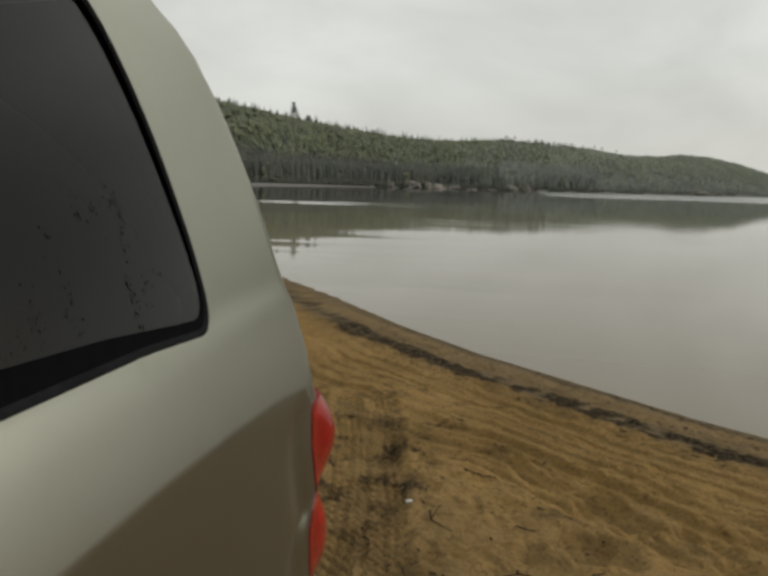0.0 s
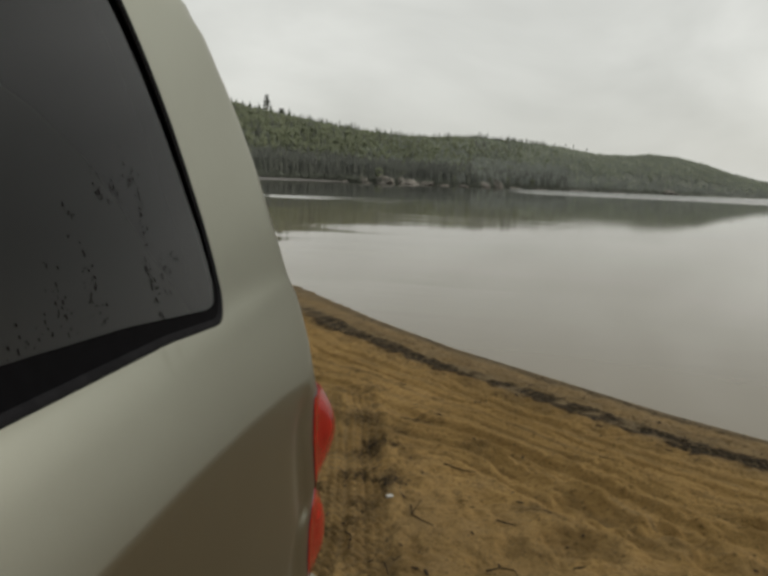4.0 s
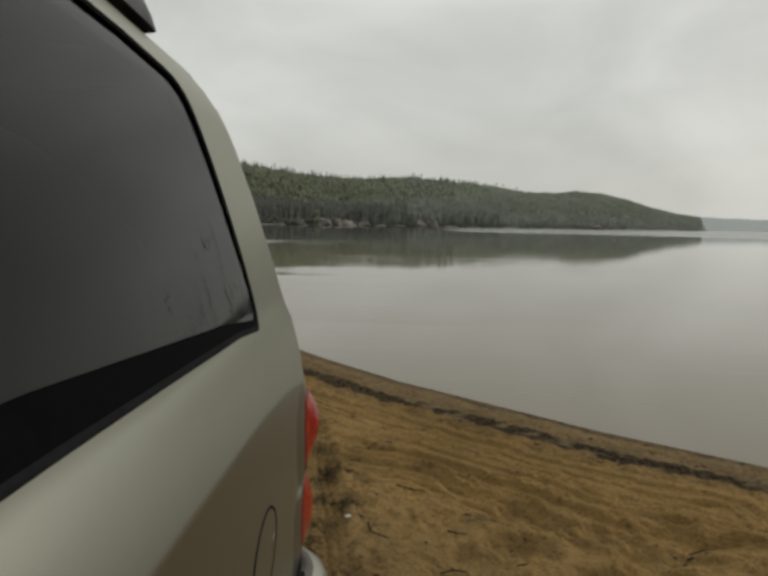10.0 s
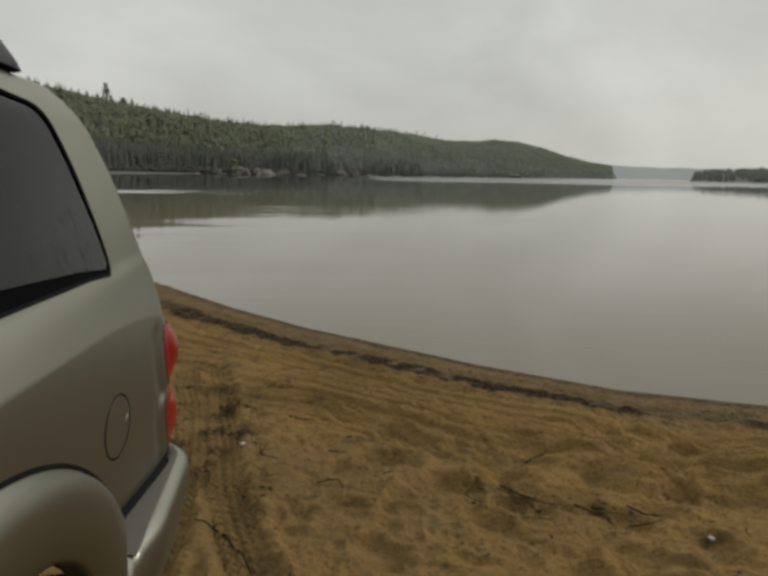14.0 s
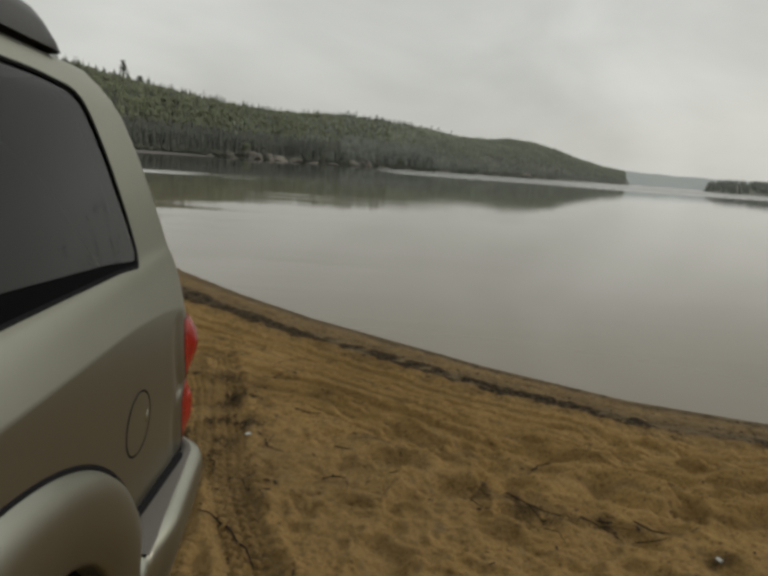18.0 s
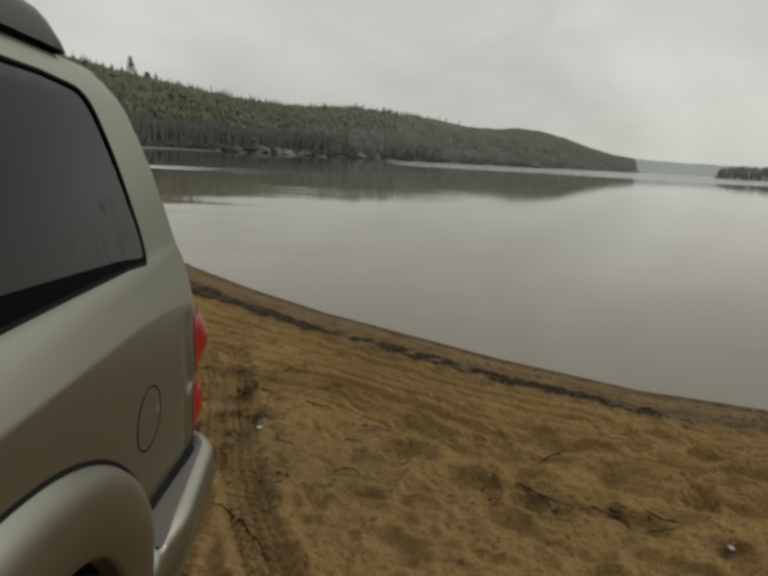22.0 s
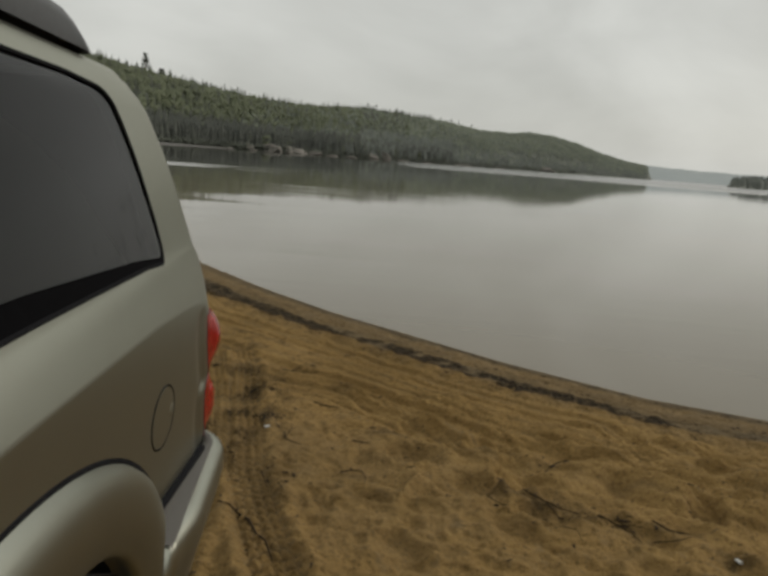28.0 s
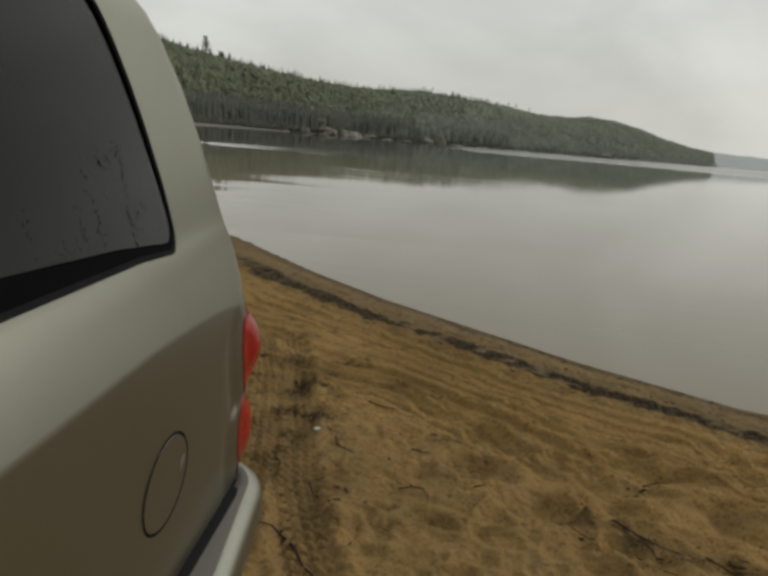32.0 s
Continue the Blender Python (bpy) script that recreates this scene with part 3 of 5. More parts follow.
def scatter(name, templates, spots, mat, label):
    """One mesh of many trees. spots: rows of x, y, z, height, width, turn."""
    vs, fs, n0 = [], [], 0
    for k, (x, y, z, h, w, turn) in enumerate(spots):
        v, f = templates[k % len(templates)]
        c, s = math.cos(turn), math.sin(turn)
        p = np.stack([(v[:, 0] * c - v[:, 1] * s) * w * h + x, (v[:, 0] * s + v[:, 1] * c) * w * h + y, v[:, 2] * h + z], 1)
        vs.append(p)
        fs.append(f + n0)
        n0 += len(v)
    v, f = np.concatenate(vs), np.concatenate(fs)
    me = bpy.data.meshes.new(name)
    me.vertices.add(len(v))
    me.vertices.foreach_set("co", v.astype(np.float32).ravel())
    me.loops.add(len(f) * 3)
    me.loops.foreach_set("vertex_index", f.astype(np.int32).ravel())
    me.polygons.add(len(f))
    me.polygons.foreach_set("loop_start", np.arange(0, len(f) * 3, 3, dtype=np.int32))
    me.update(calc_edges=True)
    me.validate()
    me.materials.append(mat)
    me.shade_smooth()
    base = np.empty(len(v) * 3, np.float32)
    me.vertices.foreach_get("normal", base)
    # Normals tipped upwards flatten the trees' shading, a stand-in for haze.
    soft = base.reshape(-1, 3) * 0.50 + np.array((0.0, -0.25, 0.75), np.float32)
    soft /= np.linalg.norm(soft, axis=1, keepdims=True)
    me.normals_split_custom_set_from_vertices(soft.tolist())
    tagged(new(name, me), label, "forest", kind="stuff")


def spots_on(table, a0, a1, count, tree, lo, hi, wide, power=1.0, umax=0.46, umin=0.012):
    t = np.array(table)
    a = rng.uniform(a0, a1, count)
    u = umin + (umax - umin) * rng.random(count) ** power
    d = np.interp(a, t[:, 0], t[:, 1])
    h = rng.uniform(lo, hi, count) * np.where(rng.random(count) < 0.06, 1.2, 1.0)
    z = WL + slope_height(table, a, u, tree) - 0.33 * h * np.clip((u - 0.01) / 0.05, 0, 1)
    r = d * (1 + u)
    return np.stack([r * np.sin(np.radians(a)), r * np.cos(np.radians(a)), z, h, rng.uniform(0.85, 1.25, count) * wide, rng.uniform(0, 6.28, count)], 1)


PINES = [conifer_mesh(k, 7, 10) for k in range(6)]
FIRS = [conifer_mesh(20 + k, 5, 7) for k in range(5)]
BIRCHES = [broadleaf_mesh(k, 16) for k in range(6)]
SHRUBS = [broadleaf_mesh(30 + k, 6) for k in range(5)]
scatter("shore_spruces", PINES, np.concatenate([spots_on(FAR, -32, -4, 2200, 5.8, 11, 18, 0.7, 1.0, 0.10), spots_on(FAR, -4, 4, 500, 5.8, 10, 15, 0.75, 1.0, 0.08)]), SHADED_NEEDLES, "tall spruces close to the far waterline, darkened for shade at the forest's foot")
near_firs = np.concatenate([spots_on(FAR, -32, -4, 2000, 5.8, 8, 13, 0.85), spots_on(FAR, -32, 2, 700, 5.8, 12, 18, 0.6, 0.25), spots_on(FAR, -32, 2, 120, 5.8, 17, 22, 0.5, 0.12), spots_on(FAR, -4, 0, 320, 5.8, 9, 14, 0.85), spots_on(FAR, -4, -2, 180, 5.8, 9, 14, 0.85)])
scatter("spruce_forest", PINES, near_firs, CONIFER, "dark spruce forest on the far hillside")
scatter("birch_forest", BIRCHES, np.concatenate([spots_on(FAR, -32, -4, 700, 5.8, 9, 14, 0.85, 0.9), spots_on(FAR, -32, -4, 1700, 5.8, 9, 13.5, 0.9, 0.7, 0.46, 0.13), spots_on(FAR, -4, 0, 220, 5.8, 7, 10.5, 1.1, 0.8), spots_on(FAR, -4, 4, 160, 5.8, 7, 10.5, 1.1, 0.6)]), BROADLEAF, "pale green birches among the spruces")
scatter("shore_shrubs", SHRUBS, spots_on(FAR, -30, 14, 900, 5.8, 2.5, 5.5, 1.8, 1.0, 0.012, 0.001), CONIFER, "low dark shrubs along the far waterline")
scatter("hill_spruces", FIRS, np.concatenate([spots_on(FAR, -12, -4, 420, 5.8, 9, 13, 0.9), spots_on(FAR, -7, -4, 380, 5.8, 9, 13, 0.9), spots_on(FAR, -4, 4, 1500, 5.8, 9, 14, 0.9, 1.0, 0.15), spots_on(FAR, -4, 4, 500, 5.8, 8, 13, 0.9), spots_on(FAR, 4, 19.6, 2200, 5.8, 7, 10, 1.2, 1.3)]), HAZY_NEEDLES, "spruces on the receding wooded hills, colour paled for haze")
scatter("hill_birches", SHRUBS, np.concatenate([spots_on(FAR, -14, -4, 500, 5.8, 6, 9, 1.5, 0.6), spots_on(FAR, -8, -4, 500, 5.8, 6, 9, 1.5, 0.6), spots_on(FAR, -4, 19.6, 3000, 5.8, 6, 9, 1.5, 0.6), spots_on(FAR, -4, 19.6, 4500, 5.8, 6, 9, 1.5, 0.8, 0.46, 0.13)]), HAZY_LEAVES, "green broadleaf trees on the receding hills, colour paled for haze")
scatter("point_forest", FIRS, spots_on(ISLE, 25.6, 46, 1200, 6.5, 7, 10, 1.4), HAZY_POINT_NEEDLES, "dark trees on the low point across the lake, colour greyed for haze")


def back_spots(count, a0, a1, near, far):
    a, r = rng.uniform(a0, a1, count), rng.uniform(near, far, count)
    x, y = r * np.sin(np.radians(a)), r * np.cos(np.radians(a))
    keep = inland(x, y) > 15
    z = ground_z(x, y) - 0.3
    return np.stack([x, y, z, rng.uniform(9, 15, count), rng.uniform(0.9, 1.2, count), rng.uniform(0, 6.28, count)], 1)[keep]


scatter("beach_forest", PINES, np.concatenate([back_spots(420, 95, 330, 55, 110), back_spots(520, 46, 96, 130, 230)]), CONIFER, "spruce forest behind the beach")


def lone_pine(a, r, base, height):
    """A tall pine with bare lower trunk and a ragged crown."""
    x, y = r * math.sin(radians(a)), r * math.cos(radians(a))
    thing = tagged(new("pine_tree"), "tall lone pine standing above the forest skyline", "tree")
    thing.matrix_world = pose(x, y, base)
    bm = bmesh.new()
    bmesh.ops.create_cone(bm, segments=10, radius1=0.45, radius2=0.10, depth=height, cap_ends=True, matrix=Matrix.Translation((0, 0, height / 2)))
    part("trunk", bm, BARK, thing)
    r_ = random.Random(5)
    bm = bmesh.new()
    for k in range(46):
        u = r_.uniform(0.42, 0.98)
        reach = (1.15 - u) * 6.6 * r_.uniform(0.4, 1.0)
        ang = r_.uniform(0, 6.28)
        at = Matrix.Translation((reach * math.cos(ang), reach * math.sin(ang), u * height + r_.uniform(-0.3, 0.3)))
        made = bmesh.ops.create_icosphere(bm, subdivisions=1, radius=1, matrix=at @ pose(0, 0, 0, r_.uniform(-20, 20), r_.uniform(-20, 20), math.degrees(ang)) @ Matrix.Diagonal((r_.uniform(1.0, 2.1), r_.uniform(0.6, 1.2), r_.uniform(0.35, 0.7), 1)))
        for v in made["verts"]:
            v.co += Vector((r_.uniform(-0.2, 0.2), r_.uniform(-0.2, 0.2), r_.uniform(-0.15, 0.15)))
    part("crown", bm, CONIFER, thing)


def tree_on_ridge(a, r, base, height, seed):
    """A thin survivor on the cut ridge: bare pole, small ragged top."""
    thing = tagged(new("ridge_pine"), "thin sparse pine standing alone on the cut ridge", "tree", "pines on the ridge")
    thing.matrix_world = pose(r * math.sin(radians(a)), r * math.cos(radians(a)), base)
    bm = bmesh.new()
    bmesh.ops.create_cone(bm, segments=7, radius1=0.24, radius2=0.07, depth=height, cap_ends=True, matrix=Matrix.Translation((0, 0, height / 2)))
    part("trunk", bm, BARK, thing)
    r_ = random.Random(seed)
    bm = bmesh.new()
    for k in range(14):
        u = r_.uniform(0.66, 0.99)
        reach, ang = (1.1 - u) * 3.2 * r_.uniform(0.2, 1.0), r_.uniform(0, 6.28)
        at = Matrix.Translation((reach * math.cos(ang), reach * math.sin(ang), u * height))
        bmesh.ops.create_icosphere(bm, subdivisions=1, radius=1, matrix=at @ Matrix.Diagonal((r_.uniform(0.4, 0.9), r_.uniform(0.4, 0.9), r_.uniform(0.25, 0.5), 1)))
    part("crown", bm, CONIFER, thing)


lone_pine(-21.5, 630, WL + float(slope_height(FAR, -21.5, 0.42, 5.8)) - 1, 22.0)
lone_pine(-20.3, 637, WL + float(slope_height(FAR, -20.3, 0.42, 5.8)) - 1, 12.0)
ridge = random.Random(23)
for a in (-3.6, -2.9, -2.1, -1.2, -0.7, 0.3, 0.9, 1.7, 2.6, 3.5, 4.1, 5.2):
    far_off = float(np.interp(a, FA, FD)) * 1.40
    tree_on_ridge(a, far_off, WL + float(slope_height(FAR, a, 0.40, 5.8)), ridge.uniform(9, 14), ridge.randrange(100))


# ---- rocks and flats on the far shore ----
def outcrop(a, r, length, height, seed):
    bm = bmesh.new()
    bmesh.ops.create_icosphere(bm, subdivisions=3, radius=1)
    for v in bm.verts:
        p = v.co * 1.3 + Vector((seed * 7.1, 0, 0))
        v.co *= 1 + 0.45 * noise.noise(p) + 0.30 * noise.noise(p * 2.6)
        v.co.x *= length / 2
        v.co.y *= length * 0.28
        v.co.z = max(-0.5, v.co.z) * height
    me = bpy.data.meshes.new("rock_outcrop")
    bm.to_mesh(me)
    bm.free()
    me.materials.append(ROCK)
    ob = tagged(new("rock_outcrop", me), "pale weathered rock outcrop at the water's edge", "rock", "shore rocks")
    ob.matrix_world = pose(r * math.sin(radians(a)), r * math.cos(radians(a)), WL + 0.2, 0, 0, -a)


spots = random.Random(11)
for n, (a, size, high) in enumerate([(-15.2, 9, 1.6), (-13.4, 9, 3.5), (-11.7, 15, 5.6), (-9.9, 18, 4.6), (-8.3, 12, 3.2), (-6.6, 12, 1.6), (-4.9, 9, 1.6), (-3.2, 12, 4.6), (-2.0, 10, 6.5),
                                   (-0.7, 14, 1.6), (1.4, 14, 1.2), (4.4, 20, 1.4), (7.6, 18, 1.2), (11.6, 20, 5.0)]):
    outcrop(a, float(np.interp(a, FA, FD)) * 1.004 + 3, size * 1.5, high * 1.1, n)
flat_v, flat_f = [], []
for i, a in enumerate(np.linspace(-55, -14.5, 60)):
    d = float(np.interp(a, FA, FD))
    near = d * (0.52 + 0.47 * max(0.0, min(1.0, (a + 29) / 14.0)))
    for r, z in ((near, -0.06), (near + 2, 0.05), ((near + d) / 2, 0.5), (d * 1.03, 1.6)):
        flat_v.append((r * math.sin(radians(a)), r * math.cos(radians(a)), WL + z))
    if i:
        k = 4 * i
        flat_f += [(k - 4 + j, k + j, k + j + 1, k - 3 + j) for j in range(3)]
tagged(new("mud_flat", mesh_of("mud_flat", flat_v, flat_f, MUD)), "grey sandy flat below the forest", "shore", kind="structure")


# ---- the parked vehicle ----
# Own axes: x outwards to the side that shows, y to the rear, z up from the sand.
from mathutils import geometry as flat_geometry

CAR = pose(-1.3943, 0.9117, -0.1926, -0.853, -1.608, 7.02)
suv = tagged(new("suv"), "beige metallic sport utility vehicle parked on sand", "car")
suv.matrix_world = CAR
AXLE, TYRE_R = -0.35, 0.41


def smooth01(t):
    t = min(1.0, max(0.0, t))
    return t * t * (3 - 2 * t)


def crease_z(y):
    return float(np.interp(y, [-1.2, -0.35, 0.0, 0.3, 0.5, 0.7, 0.95], [1.37, 1.35, 1.335, 1.322, 1.305, 1.283, 1.24]))


def bulge(y, z, axle=-0.45):
    return 1 - math.hypot((y - axle) / 0.98, (z - 0.44) / 0.80)


def half_width(y, z):
    """Half the body's width at a station and height."""
    zc = crease_z(y)
    if z >= 1.44:
        w = 0.924 - 0.2286 * (z - 1.44)
    elif z >= zc:
        u = (z - zc) / (1.44 - zc)
        w = 0.957 + (0.924 - 0.957) * (0.75 * u + 0.25 * u * u)
    else:
        w = 0.957 - 0.040 * ((zc - z) / 0.6) ** 1.3
    if 0.70 < z < 1.28:
        w -= 0.011 * math.exp(-(((y - lamp_front(z) + 0.095) / 0.05) ** 2)) * smooth01((1.26 - z) / 0.08) * smooth01((z - 0.72) / 0.08)
    w -= 0.006 * smooth01((z - 1.400) / 0.038)
    if z > 1.79:
        w -= 3.5 * (z - 1.79) ** 2
    if y < -2.6:
        w -= 0.10 * ((-2.6 - y) / 1.7) ** 2
    return w


YC = np.array([(0.3, 0.96), (1.10, 0.97), (1.20, 0.94), (1.27, 0.90), (1.35, 0.875), (1.46, 0.84), (1.53, 0.828), (1.6, 0.806), (1.66, 0.780), (1.70, 0.757), (1.75, 0.722), (1.80, 0.678), (1.84, 0.630), (1.87, 0.580), (1.93, 0.47)])


YC_SOFT = np.linspace(-0.055, 0.055, 11)


def corner(z):
    return float(np.interp(z + YC_SOFT, YC[:, 0], YC[:, 1]).mean()), 0.13


def skin(q, z, out=0.0):
    """A place on the body: q runs along the side, round the rear corner and across the tail."""
    yc, r = corner(z)
    if q <= yc:
        return Vector((half_width(q, z) + out, q, z))
    w = half_width(yc, z)
    a = (q - yc) / r
    if a < math.pi / 2:
        return Vector((w - r + (r + out) * math.cos(a), yc + (r + out) * math.sin(a), z))
    return Vector((max(0.0, w - r - (q - yc - r * math.pi / 2)), yc + r + out + 0.03 * min(1, a - math.pi / 2) ** 0.5, z))


def inside(p, poly):
    x, y = p
    hit = False
    for (x0, y0), (x1, y1) in zip(poly, poly[1:] + poly[:1]):
        if (y0 > y) != (y1 > y) and x < x0 + (y - y0) / (y1 - y0) * (x1 - x0):
            hit = not hit
    return hit


def rounded(poly, radius, n=6):
    """The outline with its corners rounded; radius: one for all, or one a corner."""
    out = []
    for i, p in enumerate(poly):
        r = radius[i] if isinstance(radius, (list, tuple)) else radius
        a, b, c = Vector(poly[i - 1]), Vector(p), Vector(poly[(i + 1) % len(poly)])
        u, v = (a - b), (c - b)
        r = min(r, u.length * 0.48, v.length * 0.48)
        s, e = b + u.normalized() * r, b + v.normalized() * r
        for k in range(n + 1):
            t = k / n
            out.append(tuple((1 - t) ** 2 * s + 2 * t * (1 - t) * b + t * t * e))
    return out


def dense(poly, step):
    out = []
    for p, q in zip(poly, poly[1:] + poly[:1]):
        n = max(1, int(math.dist(p, q) / step))
        out += [(p[0] + (q[0] - p[0]) * k / n, p[1] + (q[1] - p[1]) * k / n) for k in range(n)]
    return out


def fill(outline, holes=(), step=0.04, lines=()):
    """Points and triangles of a flat region with holes, with edges along the given lines."""
    pts, edges = [], []
    for loop in (outline, *holes):
        loop = dense(loop, step)
        n0 = len(pts)
        pts += loop
        edges += [(n0 + i, n0 + (i + 1) % len(loop)) for i in range(len(loop))]
    for line in lines:
        n0 = len(pts)
        pts += line
        edges += [(n0 + i, n0 + i + 1) for i in range(len(line) - 1)]
    xs, ys = [p[0] for p in outline], [p[1] for p in outline]
    for i in range(int((max(xs) - min(xs)) / step) + 1):
        for j in range(int((max(ys) - min(ys)) / step) + 1):
            p = (min(xs) + (i + 0.5 * (j % 2)) * step, min(ys) + j * step)
            if inside(p, outline) and not any(inside(p, h) for h in holes) and all(abs(p[1] - np.interp(p[0], *zip(*line))) > 0.02 for line in lines):
                pts.append(p)
    co, _, tris, *_ = flat_geometry.delaunay_2d_cdt([Vector(p) for p in pts], edges, [], 0, 1e-5)
    keep = []
    for f in tris:
        c = sum((co[i] for i in f), Vector((0, 0))) / len(f)
        if inside(c, outline) and not any(inside(c, h) for h in holes):
            keep.append(list(f))
    return co, keep


def shell(name, outline, holes, mat, place, side=1, step=0.04, lines=(), rim=0.0, label="", parent=None, toe=0.0):
    """A sheet of bodywork laid on the skin, turned forward by toe, shaded by the skin's own normals, its edges turned in by rim."""
    co, tris = fill(outline, holes, step, lines)
    used = sorted({i for f in tris for i in f})
    index = {i: n for n, i in enumerate(used)}
    verts, normals = [], []
    e = 0.004
    for i in used:
        q, z = co[i]
        v = place(q, z)
        n = (place(q + e, z) - place(q - e, z)).cross(place(q, z + e) - place(q, z - e))
        n = n.normalized() if n.length > 1e-12 else Vector((1, 0, 0))
        verts.append(Vector((v.x * side, v.y, v.z)))
        normals.append(Vector((n.x * side, n.y - toe, n.z)).normalized())
    faces = [[index[i] for i in (f if side > 0 else f[::-1])] for f in tris]
    if rim:
        count = {}
        for f in faces:
            for a, b in zip(f, f[1:] + f[:1]):
                count[(a, b)] = 1
        twin = {}
        for a, b in [k for k in count if (k[1], k[0]) not in count]:
            for v in (a, b):
                if v not in twin:
                    twin[v] = len(verts)
                    verts += [verts[v], verts[v] + Vector((-rim * side, 0, 0))]
                    normals += [normals[v], normals[v]]
            faces.append([twin[b], twin[a], twin[a] + 1, twin[b] + 1])
    me = mesh_of(name, verts, faces, mat)
    me.normals_split_custom_set_from_vertices([tuple(n) for n in normals])
    return part(name, me, mat, parent or suv, label)


def ring(name, outline, width, mat, place, side=1, depth=0.012, label="", parent=None):
    """A narrow seal round an outline, half round in section."""
    loop = dense(outline, 0.02)
    n = len(loop)
    bm = bmesh.new()
    rows = []
    for i, p in enumerate(loop):
        a, b = Vector(loop[i - 1]), Vector(loop[(i + 1) % n])
        t = (b - a).normalized()
        nrm = Vector((t.y, -t.x))
        row = []
        for k in range(5):
            ang = math.pi * k / 4
            s = Vector(p) + nrm * (width / 2 * math.cos(ang))
            v = place(s.x, s.y, depth * math.sin(ang) - 0.002)
            row.append(bm.verts.new((v.x * side, v.y, v.z)))
        rows.append(row)
    for i in range(n):
        a, b = rows[i], rows[(i + 1) % n]
        for k in range(4):
            bm.faces.new((a[k], a[k + 1], b[k + 1], b[k]) if side > 0 else (a[k], b[k], b[k + 1], a[k + 1]))
    return part(name, bm, mat, parent or suv, label)


def circle(cx, cy, r, n=40, a0=0.0, a1=2 * math.pi):
    return [(cx + r * math.cos(a0 + (a1 - a0) * k / n), cy + r * math.sin(a0 + (a1 - a0) * k / n)) for k in range(n)]


def oval(cx, cy, a, b, turn, n):
    c, s = math.cos(turn), math.sin(turn)
    return [(cx + a * u * c - b * v * s, cy + a * u * s + b * v * c) for u, v in circle(0, 0, 1, n)]


QUARTER_WINDOW = rounded([(-0.95, 1.452), (-0.2, 1.447), (0.36, 1.437), (0.528, 1.426), (0.530, 1.52), (0.495, 1.68), (0.42, 1.815), (0.2, 1.828), (-0.90, 1.835)],
                         [0.06, 0.02, 0.02, 0.13, 0.05, 0.3, 0.16, 0.02, 0.05])
GLASS_CLEAR = rounded([(-0.93, 1.507), (-0.2, 1.490), (0.30, 1.462), (0.519, 1.441), (0.5255, 1.53), (0.4925, 1.68), (0.419, 1.813), (0.2, 1.824), (-0.88, 1.831)],
                      [0.06, 0.02, 0.02, 0.12, 0.05, 0.3, 0.15, 0.02, 0.05])
BULGE_EDGE = [(-0.50 + 1.03 * math.cos(a), 0.44 + 0.82 * math.sin(a)) for a in np.linspace(0.50, math.pi - 0.45, 60)]
OPENING, ARCH_Y = 0.67, -0.345


def lamp_front(z):
    return float(np.interp(z, [0.728, 0.774, 0.855, 0.937, 0.978, 0.990, 0.998, 1.039, 1.121, 1.182, 1.208], [1.03, 1.0, 0.96, 0.94, 0.955, 0.99, 0.995, 0.965, 0.925, 0.912, 0.915]))


LAMP_Z = list(np.linspace(0.728, 1.208, 26))
LAMP = [(lamp_front(z), z) for z in LAMP_Z] + [(1.12 if abs(z - 0.990) > 0.03 else 1.09, z) for z in LAMP_Z[::-1]]


def lamp_out(q, z):
    lobe = math.sin(math.pi * (z - 0.718) / 0.272) if z < 0.990 else math.sin(math.pi * (z - 0.990) / 0.227)
    u = smooth01((q - lamp_front(z)) / 0.09)
    return 0.004 + 0.035 * max(0.0, lobe) ** 0.8 * u


# along, up, spread along, spread up, count of dried drops on the glass
MARKS = [(0.26, 1.559, 0.006, 0.005, 6), (0.312, 1.575, 0.007, 0.010, 12), (0.340, 1.573, 0.006, 0.008, 8), (0.377, 1.589, 0.010, 0.010, 14), (0.385, 1.564, 0.005, 0.016, 10), (0.374, 1.537, 0.005, 0.008, 6), (0.366, 1.492, 0.004, 0.017, 22),
         (0.400, 1.494, 0.008, 0.009, 10), (0.424, 1.509, 0.008, 0.004, 5), (0.217, 1.492, 0.006, 0.018, 18), (0.261, 1.497, 0.007, 0.024, 22), (0.178, 1.48, 0.02, 0.006, 14), (0.335, 1.771, 0.004, 0.004, 2), (0.10, 1.50, 0.006, 0.015, 8)]
STAIN = plain("dried_mud_drops", (0.012, 0.011, 0.011), 0.95, grain=300, amount=0.3)


def glass_skin(q, z, o=0.0):
    u = z - 1.44
    return skin(q, z, -0.003 - 0.020 * u * (1 - u / 0.76))


